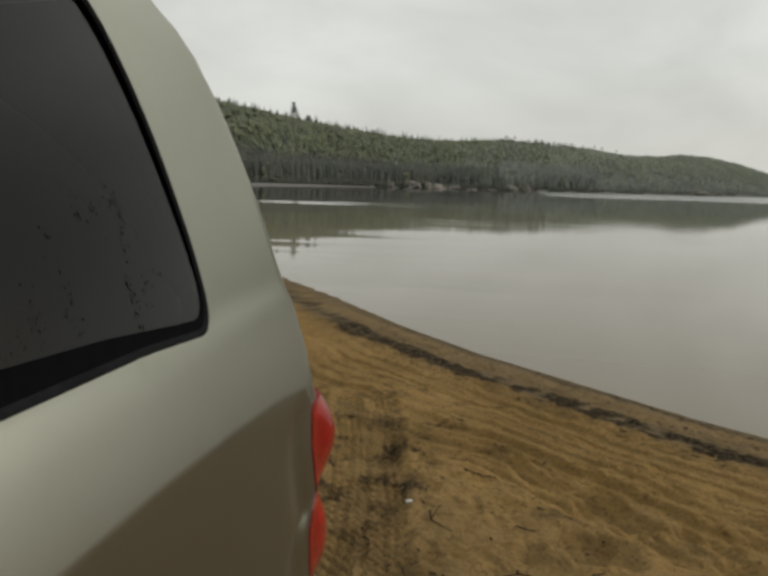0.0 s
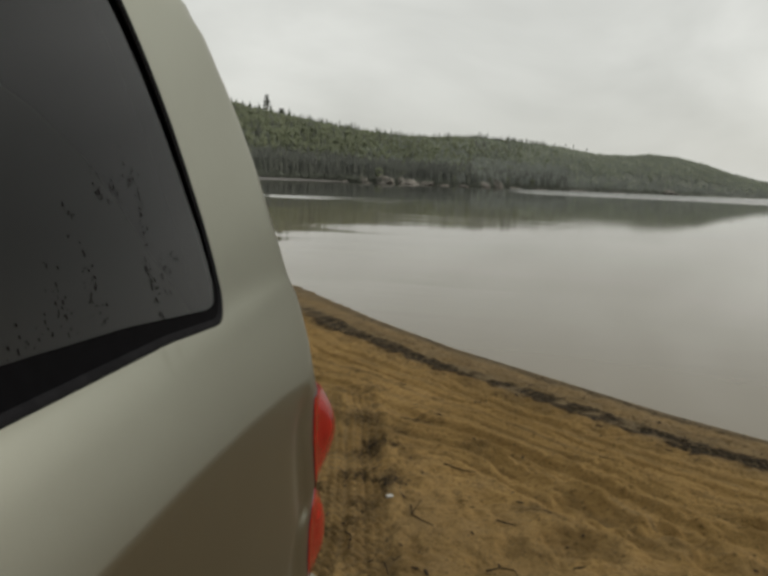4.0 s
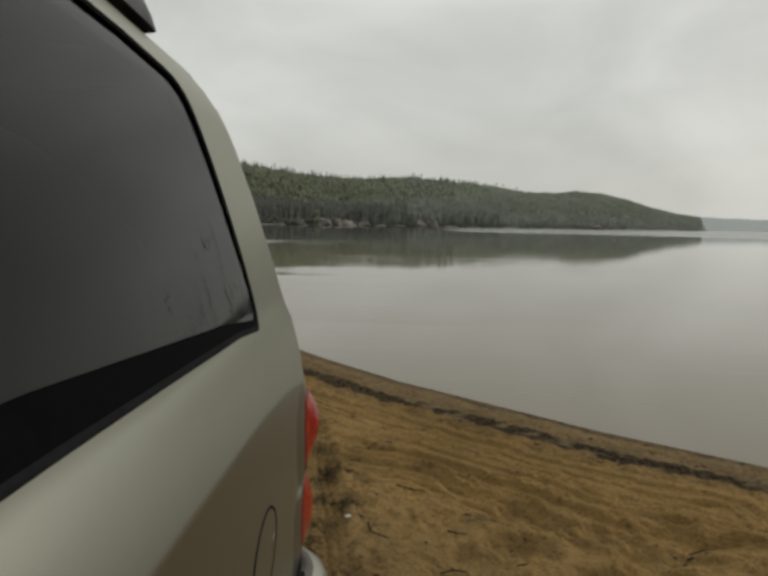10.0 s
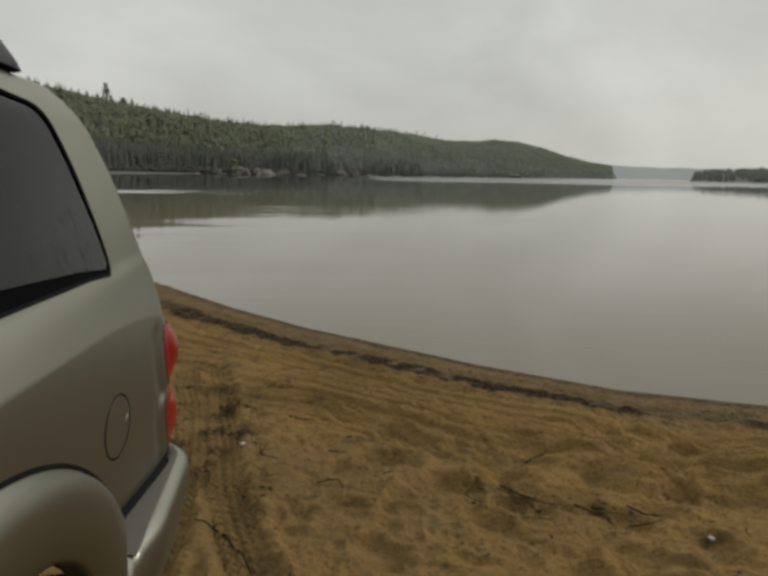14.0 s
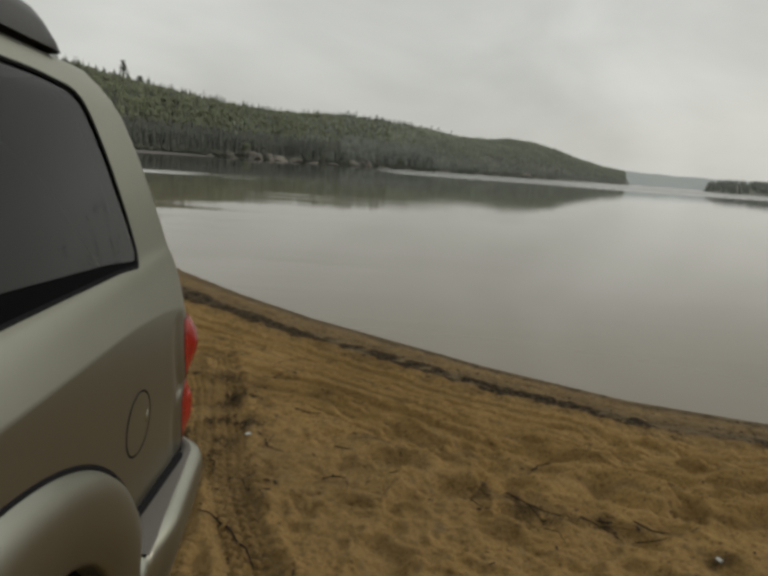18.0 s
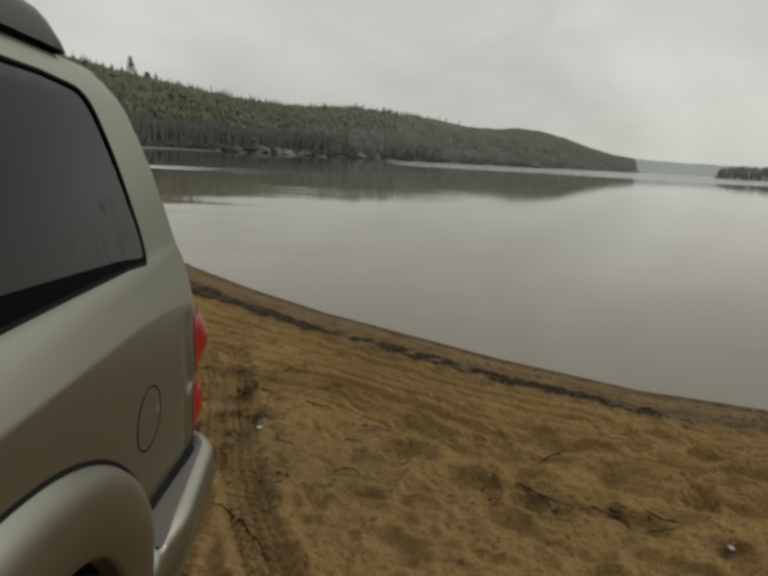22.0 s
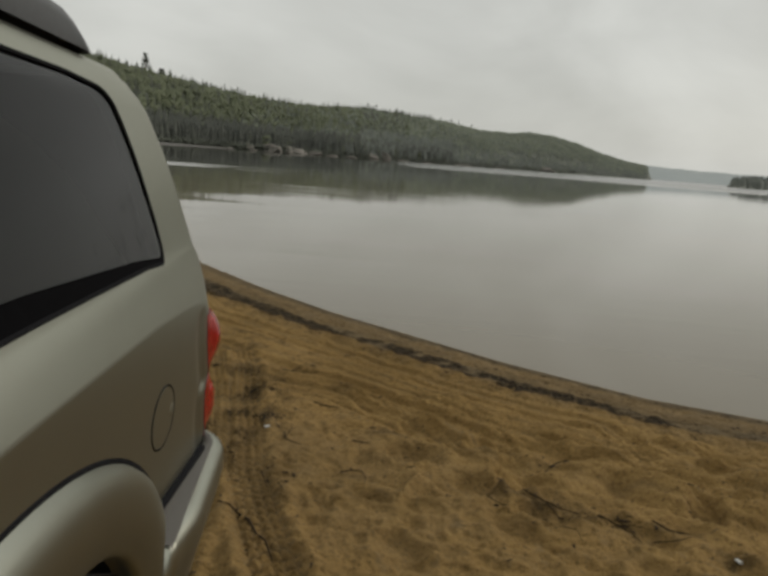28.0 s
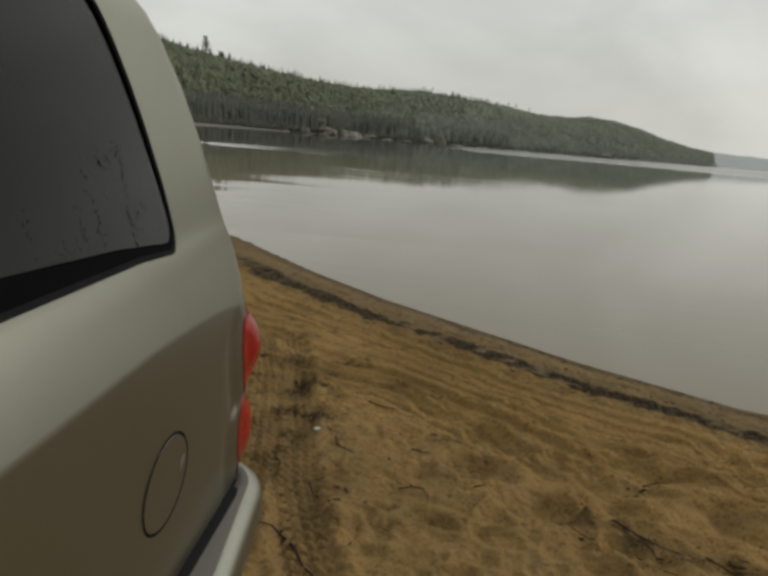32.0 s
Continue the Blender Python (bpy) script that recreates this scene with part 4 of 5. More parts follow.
def build_side(side):
    near = side > 0
    step = 0.03 if near else 0.08
    rear_q = 1.20
    fuel = oval(0.375, 1.088, 0.108, 0.073, -0.17, 48) if near else None
    edge = [(y, z) for y, z in BULGE_EDGE if -1.15 < y < 0.40]
    quarter = [(0.385, 0.852), (0.80, 0.780), (0.95, 0.755), (rear_q, 0.740), (rear_q, 1.87), (-1.10, 1.87), (-1.10, 1.10)]
    low = [p for p in BULGE_EDGE if -1.10 < p[0] < 0.37][::-1]
    quarter = quarter[:6] + [(-1.10, low[0][1])] + low
    crease = [(y, crease_z(y)) for y in np.linspace(-1.05, 0.86, 40)]
    creases = [[(y, z + k) for y, z in crease] for k in (-0.03, -0.006, 0.006, 0.03)]
    body = shell("quarter_panel", quarter, [QUARTER_WINDOW, LAMP] + ([fuel] if fuel else []), PAINT, skin, side, step, creases, 0.012, "beige metallic rear quarter panel")
    pane = shell("quarter_window", QUARTER_WINDOW, [], GLASS, glass_skin, side, 0.03, (), 0.004, "dark tinted glass with dried water marks", body, 0.085)
    # Matt black band inside the window outline, widest along the bottom.
    shell("glass_edge", QUARTER_WINDOW, [GLASS_CLEAR], EDGE_BLACK, lambda q, z: glass_skin(q, z) + Vector((0.001, 0, 0)), side, 0.03, (), 0.0, "black band along the edge of the glass, widest at the bottom", body)
    ring("window_seal", QUARTER_WINDOW, 0.009, SEAL, skin, side, 0.003, "", body)
    shell("interior_trim", quarter, [QUARTER_WINDOW], BLACK, lambda q, z: skin(q, z, -0.035), side, 0.08, (), 0.0, "black interior trim")
    lamp = shell("tail_lamp", LAMP, [], LENSRED, lambda q, z: skin(q, z, lamp_out(q, z)), side, 0.02, (), 0.03, "glossy red two-lobed lamp lens")
    ring("lamp_seam", LAMP, 0.008, BLACK, skin, side, 0.003, "", lamp)
    if near:
        door = shell("fuel_door", oval(0.375, 1.088, 0.1045, 0.0695, -0.17, 48), [], PAINT, lambda q, z: skin(q, z, 0.001), side, 0.03, (), 0.012, "round beige fuel filler door")
        seam = ring("door_seam", fuel, 0.0055, SEAL, skin, side, 0.0042, "", door)
        ring("door_edge", oval(0.375, 1.088, 0.0985, 0.0635, -0.17, 48), 0.012, PAINT, skin, side, 0.0028, "rounded edge of the door", door)
        tab = bmesh.new()
        bmesh.ops.create_uvsphere(tab, u_segments=16, v_segments=10, radius=1)
        c = skin(0.456, 1.078)
        bmesh.ops.transform(tab, verts=tab.verts, matrix=Matrix.Translation(c) @ pose(0, 0, 0, -25, 0, 0) @ Matrix.Diagonal((0.0035, 0.014, 0.019, 1)))
        part("finger_tab", tab, PAINT, door)
        marks = bmesh.new()
        mr = random.Random(9)
        for my, mz, wide, high, count in MARKS:
            for _ in range(int(count * 1.6)):
                q, z = my + mr.gauss(0, wide), mz + mr.gauss(0, high)
                size, tall = mr.uniform(0.0005, 0.0013), mr.uniform(1.0, 2.6)
                ring_ = []
                for k in range(7):
                    a = 2 * math.pi * k / 7
                    s = size * mr.uniform(0.5, 1.3)
                    p = glass_skin(q + s * math.cos(a), z + s * tall * math.sin(a)) + Vector((0.0005, 0, 0))
                    ring_.append(marks.verts.new(p))
                marks.faces.new(ring_)
        tagged(part("water_stain", marks, STAIN, pane), "dark dried water marks on the glass", kind="stuff")
    # wheel-arch bulge: from its sharp upper edge down to the opening
    bm = bmesh.new()
    rows = []
    for k in range(61):
        a = 0.02 + (math.pi - 0.27) * k / 60
        row = []
        for j in range(15):
            u = j / 14
            oy, oz = min(0.375, -0.50 + 1.03 * math.cos(a)), 0.44 + 0.82 * math.sin(a)
            iy, iz = ARCH_Y + OPENING * math.cos(a), 0.40 + OPENING * math.sin(a)
            y, z = oy + (iy - oy) * u, oz + (iz - oz) * u
            lift = -0.010 + 0.044 * math.sin(math.pi * u**0.75 / 1.10) ** 0.6
            v = skin(min(y, 0.9), z)
            row.append(bm.verts.new(((v.x + lift) * side, y, z)))
        v = row[-1].co
        row.append(bm.verts.new((v.x - 0.05 * side, v.y, v.z)))
        rows.append(row)
    for a, b in zip(rows, rows[1:]):
        for j in range(15):
            bm.faces.new((a[j], a[j + 1], b[j + 1], b[j]) if side > 0 else (a[j], b[j], b[j + 1], a[j + 1]))
    arch = part("wheel_arch", bm, PAINT, suv, "flared beige wheel arch")
    # Black strip along the arch's upper edge, painted shade of the hollow there.
    dark_strip = bmesh.new()
    rows = []
    for y, z in [p for p in BULGE_EDGE if -1.08 < p[0] < 0.37]:
        v = skin(y, z)
        c, s = (y + 0.50) / 1.03, (z - 0.44) / 0.82
        rows.append([dark_strip.verts.new(((v.x + o) * side, y + k * c, z + k * s)) for k, o in ((0.006, -0.003), (0.0045, 0.0015), (-0.002, 0.0015), (-0.005, 0.0))])
    for a, b in zip(rows, rows[1:]):
        for j in range(3):
            dark_strip.faces.new((a[j], a[j + 1], b[j + 1], b[j]) if side > 0 else (a[j], b[j], b[j + 1], a[j + 1]))
    part("arch_shade", dark_strip, SEAL, arch, "black strip above the wheel arch, painted shade of the groove")
    # doors and front wing
    top = 1.44

    def door_at(name, y0, y1, front):
        out_ = [(y1, 0.50), (y1, top), (y0, top), (y0, 0.50)]
        if not front:
            out_ = [(y1, 0.96), (y1, top), (y0, top), (y0, 0.50), (-1.35, 0.50)]
        d = shell(name, rounded(out_, 0.02, 2), [], PAINT, skin, side, 0.09, (), 0.02, "beige metallic door")
        win = rounded([(y1 - 0.05, top + 0.012), (y1 - 0.05, 1.83), (y0 + (0.62 if front else 0.06), 1.83), (y0 + 0.06, top + 0.012)], 0.04, 3)
        shell("door_window", win, [], GLASS, lambda q, z, o=0.0: skin(q, z, -0.006), side, 0.12, (), 0.004, "", d)
        shell("window_frame", [(y1, top), (y1, 1.87), (y0 + (0.60 if front else 0.0), 1.87), (y0, top)], [win], BLACK, skin, side, 0.12, (), 0.01, "", d)
        hb = bmesh.new()
        bmesh.ops.create_cube(hb, size=1)
        bmesh.ops.bevel(hb, geom=hb.edges[:], offset=0.2, segments=3, affect="EDGES")
        c = skin(y1 - 0.18, 1.22, 0.02)
        bmesh.ops.transform(hb, verts=hb.verts, matrix=Matrix.Translation((c.x * side, c.y, c.z)) @ Matrix.Diagonal((0.03, 0.2, 0.035, 1)))
        part("door_handle", hb, PAINT, d)

    door_at("rear_door", -2.02, -1.105, False)
    door_at("front_door", -3.10, -2.03, True)
    wing = [(-3.11, 0.92), (-3.11, 1.36), (-4.2, 1.12), (-4.25, 0.62), (-3.95, 0.62), (-3.85, 0.78), (-3.66, 0.90), (-3.43, 0.94), (-3.2, 0.92)]
    shell("front_wing", wing, [], PAINT, skin, side, 0.09, (), 0.02, "beige metallic front wing")
    sill = [(-0.95, 0.34), (-0.95, 0.49), (-2.99, 0.49), (-2.99, 0.34)]
    shell("sill", sill, [], PAINT, lambda q, z: skin(q, z, 0.01), side, 0.12, (), 0.05)
    # roof rail
    rail = bmesh.new()
    section = [(-0.022, 0.0), (-0.024, 0.03), (-0.016, 0.046), (0.0, 0.052), (0.016, 0.046), (0.024, 0.03), (0.022, 0.0)]
    stations = [(-2.0, 0.0), (-1.95, 0.6), (-1.8, 1.0), (-1.0, 1.1), (-0.2, 1.1), (0.08, 1.15), (0.19, 1.15), (0.28, 1.08), (0.335, 0.85), (0.38, 0.40), (0.405, -0.1)]
    rows = [[rail.verts.new(((0.775 + dx) * side, y, 1.892 + dz * h * 1.2)) for dx, dz in section] for y, h in stations]
    for a, b in zip(rows, rows[1:]):
        for j in range(len(section) - 1):
            rail.faces.new((a[j], b[j], b[j + 1], a[j + 1]) if side > 0 else (a[j], a[j + 1], b[j + 1], b[j]))
    for row in (rows[0], rows[-1]):
        rail.faces.new(row if (row is rows[-1]) == (side > 0) else row[::-1])
    part("roof_rail", rail, BLACK, suv, "black plastic roof rail")


build_side(1)
build_side(-1)


def build_roof():
    bm = bmesh.new()
    loop = [skin(q, 1.868) for q in np.linspace(-2.3, corner(1.868)[0], 40)]
    yc, r = corner(1.868)
    loop += [skin(yc + r * a, 1.868) for a in np.linspace(0.1, math.pi / 2, 10)]
    loop += [Vector((x, yc + r + 0.01, 1.868)) for x in (0.5, 0.3, 0.1)]
    loop = loop + [Vector((-v.x, v.y, v.z)) for v in loop[::-1]]
    rows = []
    for t in (0.0, 0.012, 0.03, 0.06, 0.11, 0.2, 0.35, 0.6, 0.98, 1.0):
        z = 0.088 * (1 - (1 - t) ** 2.6) ** 0.62
        rows.append([bm.verts.new((v.x * (1 - t), v.y + (min(v.y, 0.05) - v.y) * t, v.z + z * (1 - 0.35 * smooth01((-1.0 - v.y) / 1.3)))) for v in loop])
    for a, b in zip(rows, rows[1:]):
        for i in range(len(loop) - 1):
            bm.faces.new((a[i], b[i], b[i + 1], a[i + 1])[::-1])
    bmesh.ops.recalc_face_normals(bm, faces=bm.faces)
    part("roof", bm, PAINT, suv, "beige metallic roof")


def across(name, rows, mat, label=""):
    """A sheet from rows of places on one side, carried over to the other."""
    bm = bmesh.new()
    made = [[bm.verts.new((x * s, y, z)) for s, x, y, z in ([(1, *p) for p in row] + [(-1, *p) for p in row[::-1]])] for row in rows]
    for a, b in zip(made, made[1:]):
        for i in range(len(a) - 1):
            bm.faces.new((a[i], a[i + 1], b[i + 1], b[i]))
    bmesh.ops.recalc_face_normals(bm, faces=bm.faces)
    return part(name, bm, mat, suv, label)


build_roof()
tail_rows = []
for z in np.linspace(0.62, 1.86, 18):
    yc, r = corner(z)
    w = half_width(yc, z)
    tail_rows.append([(w - r - 0.06 + 0.02, yc + r + 0.012, z), ((w - r) * 0.6, yc + r + 0.045, z), (0.02, yc + r + 0.055, z)])
tail = across("tailgate", tail_rows, PAINT, "beige metallic tailgate")
glass_rows = [[(0.62 - 0.1 * (z - 1.3), corner(z)[0] + 0.13 + 0.045, z), (0.3, corner(z)[0] + 0.13 + 0.058, z), (0.02, corner(z)[0] + 0.13 + 0.062, z)] for z in np.linspace(1.30, 1.78, 8)]
rear_glass = across("rear_window", glass_rows, GLASS)
rear_glass.parent = tail
across("hood", [[(0.80 * k, y, z), (0.5 * k, y, z + 0.035), (0.02, y, z + 0.045)] for y, z, k in ((-3.1, 1.37, 1.08), (-3.4, 1.33, 1.06), (-3.8, 1.25, 1.03), (-4.1, 1.16, 1.0), (-4.28, 1.05, 0.95), (-4.33, 0.80, 0.93))], PAINT, "beige metallic hood")
across("windscreen", [[(0.80 - 0.1 * t, -3.1 + 0.82 * t, 1.38 + 0.5 * t), (0.4, -3.14 + 0.82 * t, 1.40 + 0.5 * t), (0.02, -3.16 + 0.82 * t, 1.41 + 0.5 * t)] for t in np.linspace(0, 1, 6)], GLASS)
across("headliner", [[(0.74, y, 1.84), (0.4, y, 1.87), (0.02, y, 1.88)] for y in (-2.2, -1.0, 0.3)], BLACK)
across("cargo_floor", [[(0.86, y, 0.95), (0.02, y, 0.95)] for y in (-1.6, -0.4, 0.75)], BLACK)
across("underbody", [[(0.72, -4.1, 0.36), (0.02, -4.1, 0.34)], [(0.72, -2.0, 0.34), (0.02, -2.0, 0.32)], [(0.72, 0.9, 0.42), (0.02, 0.9, 0.40)]], BLACK)


def sweep_bumper(name, profile, track, mat, label):
    bm = bmesh.new()
    rows = []
    for x, y, nx, ny, k in track:
        rows.append([bm.verts.new((x + nx * (o - 0.03 * (1 - k)), y + ny * (o - 0.03 * (1 - k)), z)) for o, z in profile])
    for a, b in zip(rows, rows[1:]):
        for j in range(len(profile) - 1):
            bm.faces.new((a[j], b[j], b[j + 1], a[j + 1]))
    for row in (rows[0], rows[-1]):
        bm.faces.new(row)
    bmesh.ops.recalc_face_normals(bm, faces=bm.faces)
    return part(name, bm, mat, suv, label)


def bumper_track(y0, yc, w, r, sign):
    side_pts = [(w, y, 1.0, 0.0) for y in np.linspace(y0, yc, 12)]
    arc = [(w - r + r * math.cos(a), yc + sign * r * math.sin(a), math.cos(a), sign * math.sin(a)) for a in np.linspace(0.12, math.pi / 2, 14)]
    half = side_pts + arc + [(0.3, yc + sign * r, 0.0, sign)]
    full = half + [(-x, y, -nx, ny) for x, y, nx, ny in half[::-1]]
    return [(*p, smooth01((p[1] - y0) / (0.22 * sign)) if abs(p[1] - y0) < 0.22 else 1.0) for p in full]


BUMPER = [(-0.06, 0.765), (0.016, 0.765), (0.032, 0.761), (0.042, 0.751), (0.048, 0.735), (0.049, 0.71), (0.045, 0.675), (0.032, 0.62), (0.004, 0.55), (-0.01, 0.48), (-0.05, 0.45)]
rear_bumper = sweep_bumper("rear_bumper", BUMPER, bumper_track(0.36, 0.95, 0.948, 0.14, 1), PAINT, "beige painted rear bumper")
pad = bmesh.new()
pad_rows = []
for x, y, nx, ny, _ in bumper_track(0.36, 0.95, 0.945, 0.13, 1):
    high = float(np.interp(y, [0.36, 0.8, 0.95, 1.2], [0.867, 0.791, 0.765, 0.750]))
    pad_rows.append([pad.verts.new((x - nx * o, y - ny * o, z)) for o, z in ((0.05, high + 0.004), (0.018, high + 0.002), (0.014, high - 0.004), (0.012, 0.7725), (-0.016, 0.771), (-0.020, 0.760))])
for a, b in zip(pad_rows, pad_rows[1:]):
    for j in range(5):
        pad.faces.new((a[j], b[j], b[j + 1], a[j + 1]))
bmesh.ops.recalc_face_normals(pad, faces=pad.faces)
part("step_pad", pad, PAD, rear_bumper)
dark_strip = bmesh.new()
gap_rows = []
for x, y, nx, ny, _ in bumper_track(0.36, 0.95, 0.945, 0.13, 1):
    high = float(np.interp(y, [0.36, 0.8, 0.95, 1.2], [0.867, 0.791, 0.765, 0.750]))
    gap_rows.append([dark_strip.verts.new((x - nx * o, y - ny * o, z)) for o, z in ((0.020, high + 0.005), (0.0, high + 0.003), (-0.002, high - 0.004), (0.012, high - 0.016))])
for a, b in zip(gap_rows, gap_rows[1:]):
    for j in range(3):
        dark_strip.faces.new((a[j], b[j], b[j + 1], a[j + 1]))
bmesh.ops.recalc_face_normals(dark_strip, faces=dark_strip.faces)
part("bumper_gap", dark_strip, SEAL, rear_bumper, "dark joint between bumper and body")
sweep_bumper("front_bumper", [(-0.05, 0.86), (0.0, 0.84), (0.05, 0.76), (0.06, 0.6), (0.03, 0.42), (-0.05, 0.38)], bumper_track(-3.95, -4.15, 0.86, 0.2, -1), PAINT, "beige painted front bumper")


def build_wheel():
    def lathe(profile, n=48):
        bm = bmesh.new()
        rows = [[bm.verts.new((x, r * math.cos(2 * math.pi * k / n), r * math.sin(2 * math.pi * k / n))) for x, r in profile] for k in range(n)]
        for i in range(n):
            a, b = rows[i], rows[(i + 1) % n]
            for j in range(len(profile) - 1):
                bm.faces.new((a[j], a[j + 1], b[j + 1], b[j]))
        bmesh.ops.recalc_face_normals(bm, faces=bm.faces)
        return bm

    R = TYRE_R
    tyre = part("tyre", lathe([(0.10, 0.235), (0.125, 0.27), (0.132, 0.32), (0.12, 0.36), (0.09, R), (0.05, R - 0.008), (0.045, R), (-0.045, R), (-0.05, R - 0.008), (-0.09, R), (-0.12, 0.36), (-0.132, 0.32), (-0.125, 0.27), (-0.10, 0.235)]), RUBBER, suv)
    rim = part("rim", lathe([(0.105, 0.24), (0.11, 0.232), (0.08, 0.22), (0.0, 0.205), (-0.10, 0.215), (-0.105, 0.24)]), ALLOY, tyre)
    bm = bmesh.new()
    for k in range(5):
        a = 2 * math.pi * k / 5
        g = bmesh.ops.create_cube(bm, size=1, matrix=Matrix.Rotation(a, 4, "X") @ Matrix.Translation((0.07, 0, 0.12)) @ Matrix.Diagonal((0.03, 0.06, 0.21, 1)))
    bmesh.ops.create_cone(bm, cap_ends=True, segments=24, radius1=0.06, radius2=0.05, depth=0.05, matrix=Matrix.Translation((0.075, 0, 0)) @ Matrix.Rotation(math.pi / 2, 4, "Y"))
    part("spokes", bm, ALLOY, tyre)
    return tyre


first = build_wheel()
places = [(0.83, AXLE, 1), (0.83, -3.43, 1), (-0.83, AXLE, -1), (-0.83, -3.43, -1)]
for n, (x, y, s) in enumerate(places):
    m = pose(x, y, TYRE_R - 0.015, 0, 0, 0 if s > 0 else 180)
    w = first if n == 0 else copy_thing(first, m)
    w.matrix_basis = m
    liner = bmesh.new()
    rows = [[liner.verts.new((xx * s, y + 0.645 * math.cos(a), 0.40 + 0.645 * math.sin(a))) for xx in (0.935, 0.60)] for a in np.linspace(-0.2, math.pi + 0.2, 20)]
    for a, b in zip(rows, rows[1:]):
        liner.faces.new((a[0], a[1], b[1], b[0]))
    part("wheel_liner", liner, BLACK, suv)
# crossbar of the roof rack
bar = bmesh.new()
bmesh.ops.create_cone(bar, cap_ends=True, segments=20, radius1=0.02, radius2=0.02, depth=1.66, matrix=Matrix.Translation((0, 0.02, 1.95)) @ Matrix.Rotation(math.pi / 2, 4, "Y"))
part("crossbar", bar, BLACK, suv, "black roof-rack crossbar")


# ---- small things on the sand ----
def build_litter():
    r = np.random.default_rng(17)
    n = 30000
    x, y = r.uniform(-2.4, 4.2, n), r.uniform(2.2, 10.5, n)
    keep = r.random(n) < wrack(x, y) * 0.9 * np.clip(1.3 - (y - 3) * 0.08, 0.3, 1) + 0.012
    keep &= inland(x, y) > 0.05
    x, y = x[keep][:6500], y[keep][:6500]
    z = sand_z(x, y)
    m = len(x)
    size = r.uniform(0.006, 0.021, m) * np.where(r.random(m) < 0.12, 1.7, 1.0)
    unit = np.array([(-1, -0.3, 0), (1, -0.2, 0), (1, 0.25, 0), (-1, 0.35, 0), (-0.8, -0.2, 0.3), (0.9, -0.15, 0.22), (0.8, 0.2, 0.3), (-0.9, 0.2, 0.25)])
    quad = np.array([(4, 5, 6, 7), (0, 1, 5, 4), (1, 2, 6, 5), (2, 3, 7, 6), (3, 0, 4, 7)])
    turn = r.uniform(0, 6.28, m)
    thin = r.uniform(0.35, 1.5, m)
    c, s = np.cos(turn)[:, None], np.sin(turn)[:, None]
    u = unit[None] * size[:, None, None] * np.stack([np.ones(m), thin, np.full(m, 0.8)], 1)[:, None]
    v = np.stack([u[..., 0] * c - u[..., 1] * s + x[:, None], u[..., 0] * s + u[..., 1] * c + y[:, None], u[..., 2] + z[:, None] - 0.001], 2).reshape(-1, 3)
    f = (quad[None] + 8 * np.arange(m)[:, None, None]).reshape(-1, 4)
    me = mesh_of("bark_litter", v, f.tolist(), LITTER, False)
    tagged(new("bark_litter", me), "dark bark chips and leaf scraps along the sand", "litter", kind="stuff")


LITTER = make_foliage("bark_chips", (0.018, 0.014, 0.010), (0.06, 0.042, 0.026))
LITTER.node_tree.nodes["Principled BSDF"].inputs["Specular IOR Level"].default_value = 0.03
build_litter()


DARKWOOD = plain("wet_dark_wood", (0.022, 0.016, 0.011), 0.9, grain=40, amount=0.4)


def stick(points, thick, label, fork=None):
    """A bent, tapering stick that lies on the sand."""
    bm = bmesh.new()

    def limb(pts, r0, r1):
        rows = []
        pts = [Vector((px, py, float(sand_z(px, py)[0]) + lift + 0.006)) for px, py, lift in pts]
        for k, p in enumerate(pts):
            t = (pts[min(k + 1, len(pts) - 1)] - pts[max(k - 1, 0)]).normalized()
            a = t.cross(Vector((0, 0, 1))).normalized()
            b = a.cross(t)
            rad = r0 + (r1 - r0) * k / (len(pts) - 1)
            rows.append([bm.verts.new(p + (a * math.cos(q) + b * math.sin(q)) * rad * (1 + 0.15 * math.sin(5 * k + q))) for q in np.linspace(0, 2 * math.pi, 7)[:-1]])
        for a, b in zip(rows, rows[1:]):
            for j in range(6):
                bm.faces.new((a[j], a[(j + 1) % 6], b[(j + 1) % 6], b[j]))
        bm.faces.new(rows[0][::-1])
        bm.faces.new(rows[-1])

    thick *= 0.62
    limb(points, thick, thick * 0.4)
    if fork:
        limb(fork, thick * 0.6, thick * 0.25)
    me = bpy.data.meshes.new("stick")
    bm.to_mesh(me)
    bm.free()
    me.materials.append(DARKWOOD)
    tagged(new("stick", me), label, "stick", "sticks on the sand")


stick([(-0.785, 3.25, 0.016), (-0.745, 3.18, 0.022), (-0.685, 3.08, 0.032), (-0.62, 2.97, 0.030), (-0.555, 2.86, 0.024), (-0.50, 2.77, 0.014)], 0.016, "dark straight stick with a forked end on the sand",
      [(-0.745, 3.18, 0.022), (-0.820, 3.19, 0.022), (-0.870, 3.17, 0.014)])
stick([(-0.778, 3.814, 0.005), (-0.748, 3.693, 0.01), (-0.707, 3.589, 0.008), (-0.667, 3.479, 0.004)], 0.007, "thin dark twig lying on the sand")
stick([(-0.737, 4.4, 0.004), (-0.718, 4.32, 0.012), (-0.647, 4.239, 0.01), (-0.576, 4.175, 0.004)], 0.008, "short dark twig beside a tyre track", [(-0.718, 4.32, 0.012), (-0.687, 4.42, 0.02), (-0.677, 4.47, 0.01)])
stick([(-0.275, 3.782, 0.003), (-0.214, 3.852, 0.012), (-0.144, 3.842, 0.014), (-0.114, 3.738, 0.010), (-0.114, 3.639, 0.003)], 0.007, "curved dark root on the sand")
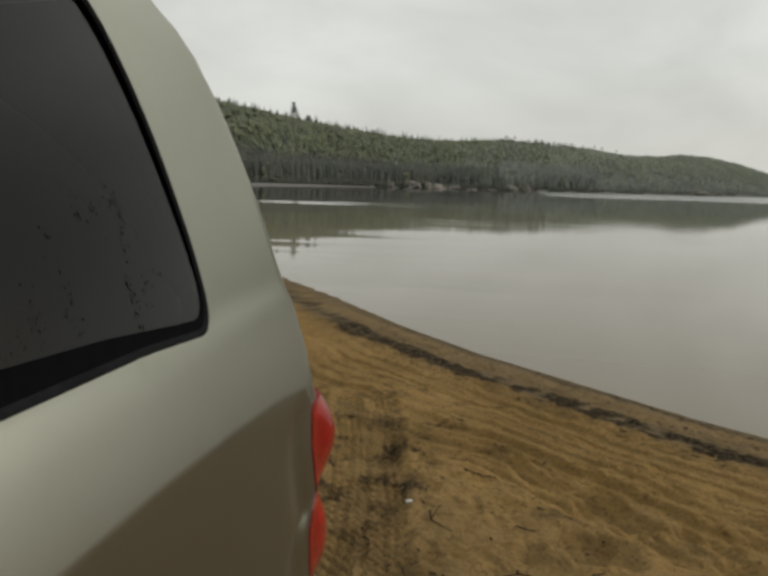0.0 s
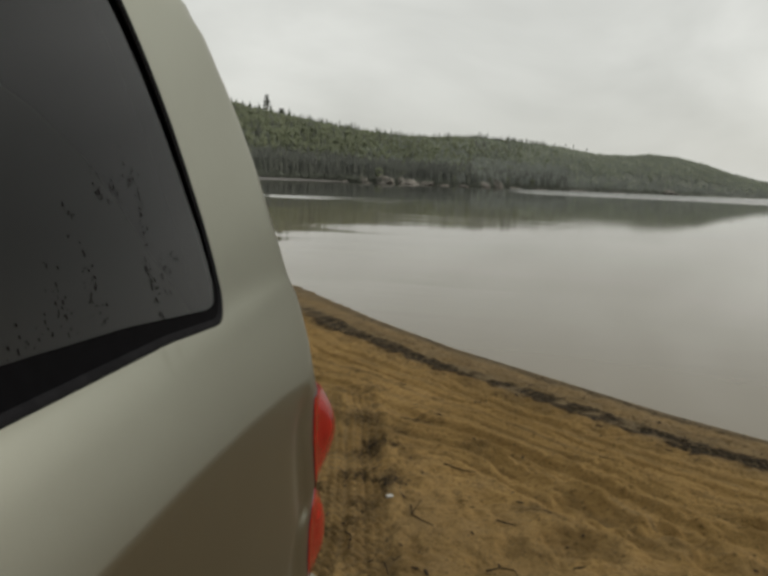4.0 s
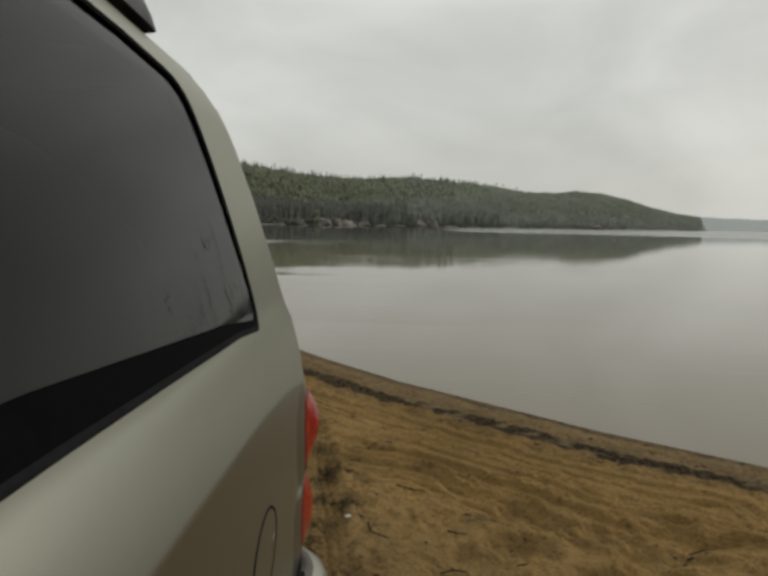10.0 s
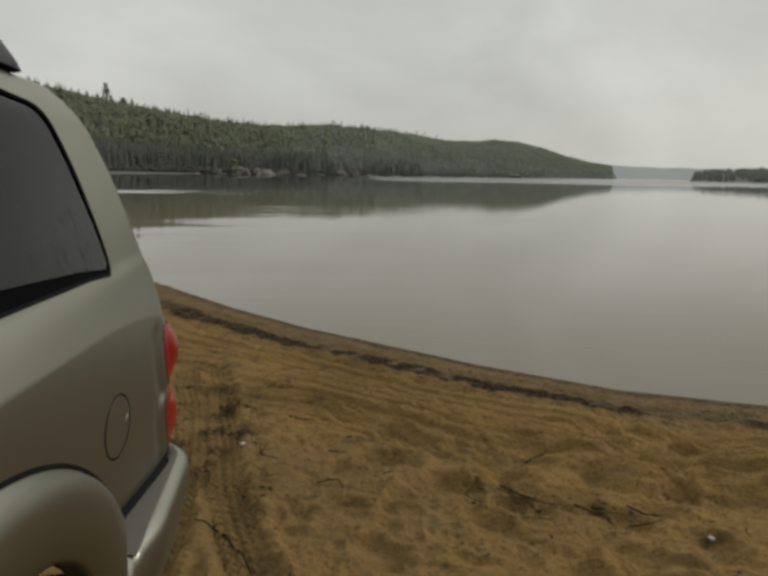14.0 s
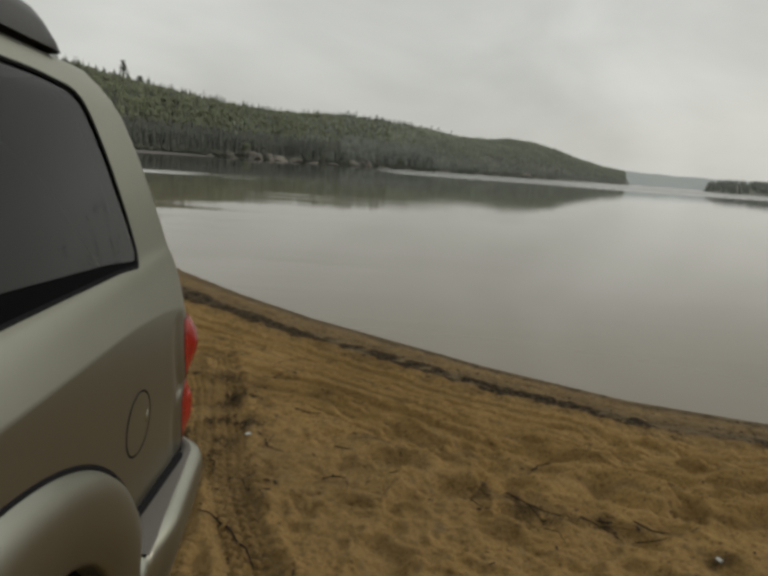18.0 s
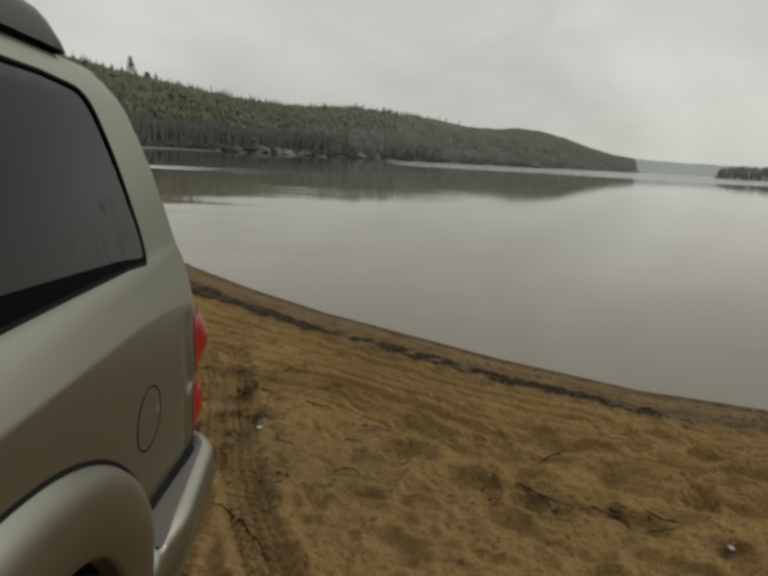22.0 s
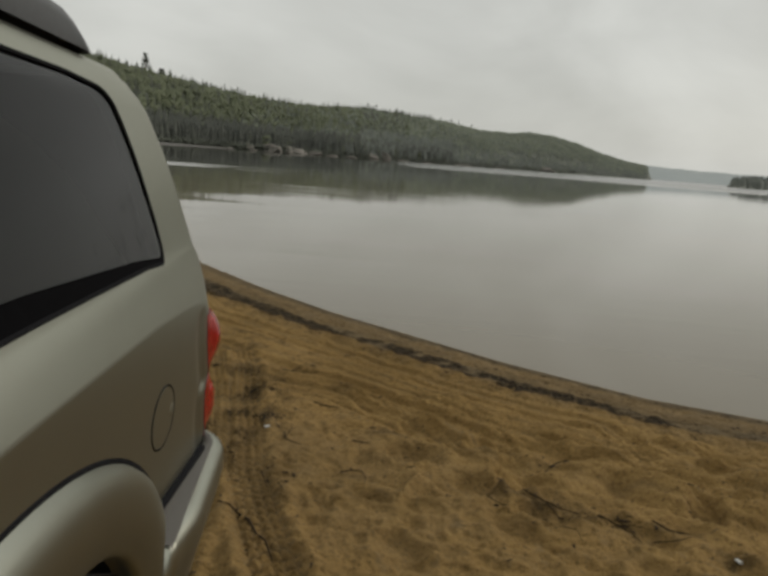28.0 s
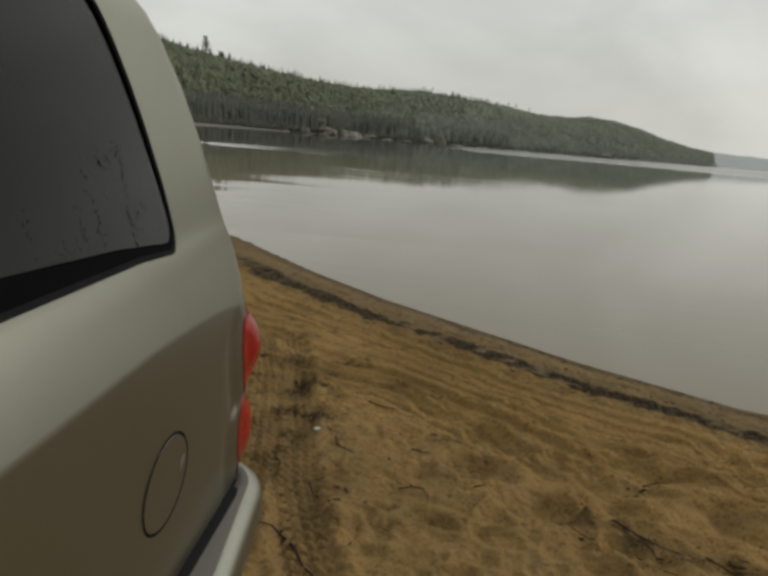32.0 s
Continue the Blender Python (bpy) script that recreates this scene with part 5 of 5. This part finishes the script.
stick([(-0.244, 4.407, 0.004), (-0.184, 4.387, 0.006), (-0.134, 4.367, 0.003)], 0.009, "small dark stub of wood on the sand")
stick([(1.252, 3.524, 0.01), (1.351, 3.464, 0.02), (1.419, 3.342, 0.016), (1.409, 3.242, 0.004)], 0.006, "dark root poking out of the sand", [(1.351, 3.464, 0.02), (1.451, 3.484, 0.014), (1.519, 3.461, 0.004)])
stick([(0.855, 3.751, 0.01), (0.974, 3.667, 0.022), (1.073, 3.627, 0.016), (1.152, 3.564, 0.006)], 0.0065, "dark driftwood twig among bark scraps", [(0.974, 3.667, 0.022), (1.033, 3.588, 0.014), (1.043, 3.508, 0.004)])
stick([(1.549, 3.491, 0.008), (1.648, 3.471, 0.016), (1.748, 3.431, 0.008)], 0.008, "dark piece of driftwood half in the sand")
stick([(1.204, 4.415, 0.006), (1.304, 4.464, 0.018), (1.384, 4.514, 0.006)], 0.008, "small dark twig on a sand mound")
stick([(0.62, 3.62, 0.004), (0.70, 3.56, 0.012), (0.78, 3.55, 0.006)], 0.005, "thin dark twig in trodden sand", [(0.70, 3.56, 0.012), (0.73, 3.50, 0.008), (0.72, 3.45, 0.003)])
stick([(1.02, 3.40, 0.004), (1.08, 3.34, 0.014), (1.10, 3.26, 0.006)], 0.005, "thin dark twig in trodden sand")
stick([(1.52, 3.36, 0.004), (1.62, 3.33, 0.012), (1.72, 3.36, 0.004)], 0.006, "dark scrap of bark wood on the sand")
stick([(-0.62, 5.10, 0.004), (-0.50, 5.04, 0.008), (-0.40, 5.02, 0.004)], 0.009, "dark twig lying beside the tyre track")
stick([(-1.02, 3.98, 0.004), (-0.97, 3.90, 0.010), (-0.96, 3.80, 0.004)], 0.008, "thin dark twig pressed into a tyre track")


def crushed_can(x, y, size, turn, label):
    bm = bmesh.new()
    bmesh.ops.create_cone(bm, cap_ends=True, segments=14, radius1=0.5, radius2=0.5, depth=1.4)
    bmesh.ops.subdivide_edges(bm, edges=[e for e in bm.edges if abs(e.verts[0].co.z - e.verts[1].co.z) > 0.5], cuts=3)
    for v in bm.verts:
        v.co *= 1 + 0.28 * noise.noise(v.co * 2.1 + Vector((x, y, 0)))
        v.co.x *= 0.55
    me = bpy.data.meshes.new("crushed_can")
    bm.to_mesh(me)
    bm.free()
    me.materials.append(TIN)
    ob = tagged(new("crushed_can", me), label, "can")
    ob.matrix_world = pose(x, y, float(sand_z(x, y)[0]) + size * 0.22, 0, 90, turn) @ Matrix.Diagonal((size, size, size, 1))


TIN = plain("dull_tin", (0.36, 0.36, 0.34), 0.35, 0.6, grain=25, amount=0.2)
crushed_can(-0.888, 4.531, 0.028, 35, "small crushed pale can in the sand")
crushed_can(1.895, 3.179, 0.024, 110, "scrap of pale metal in the sand")
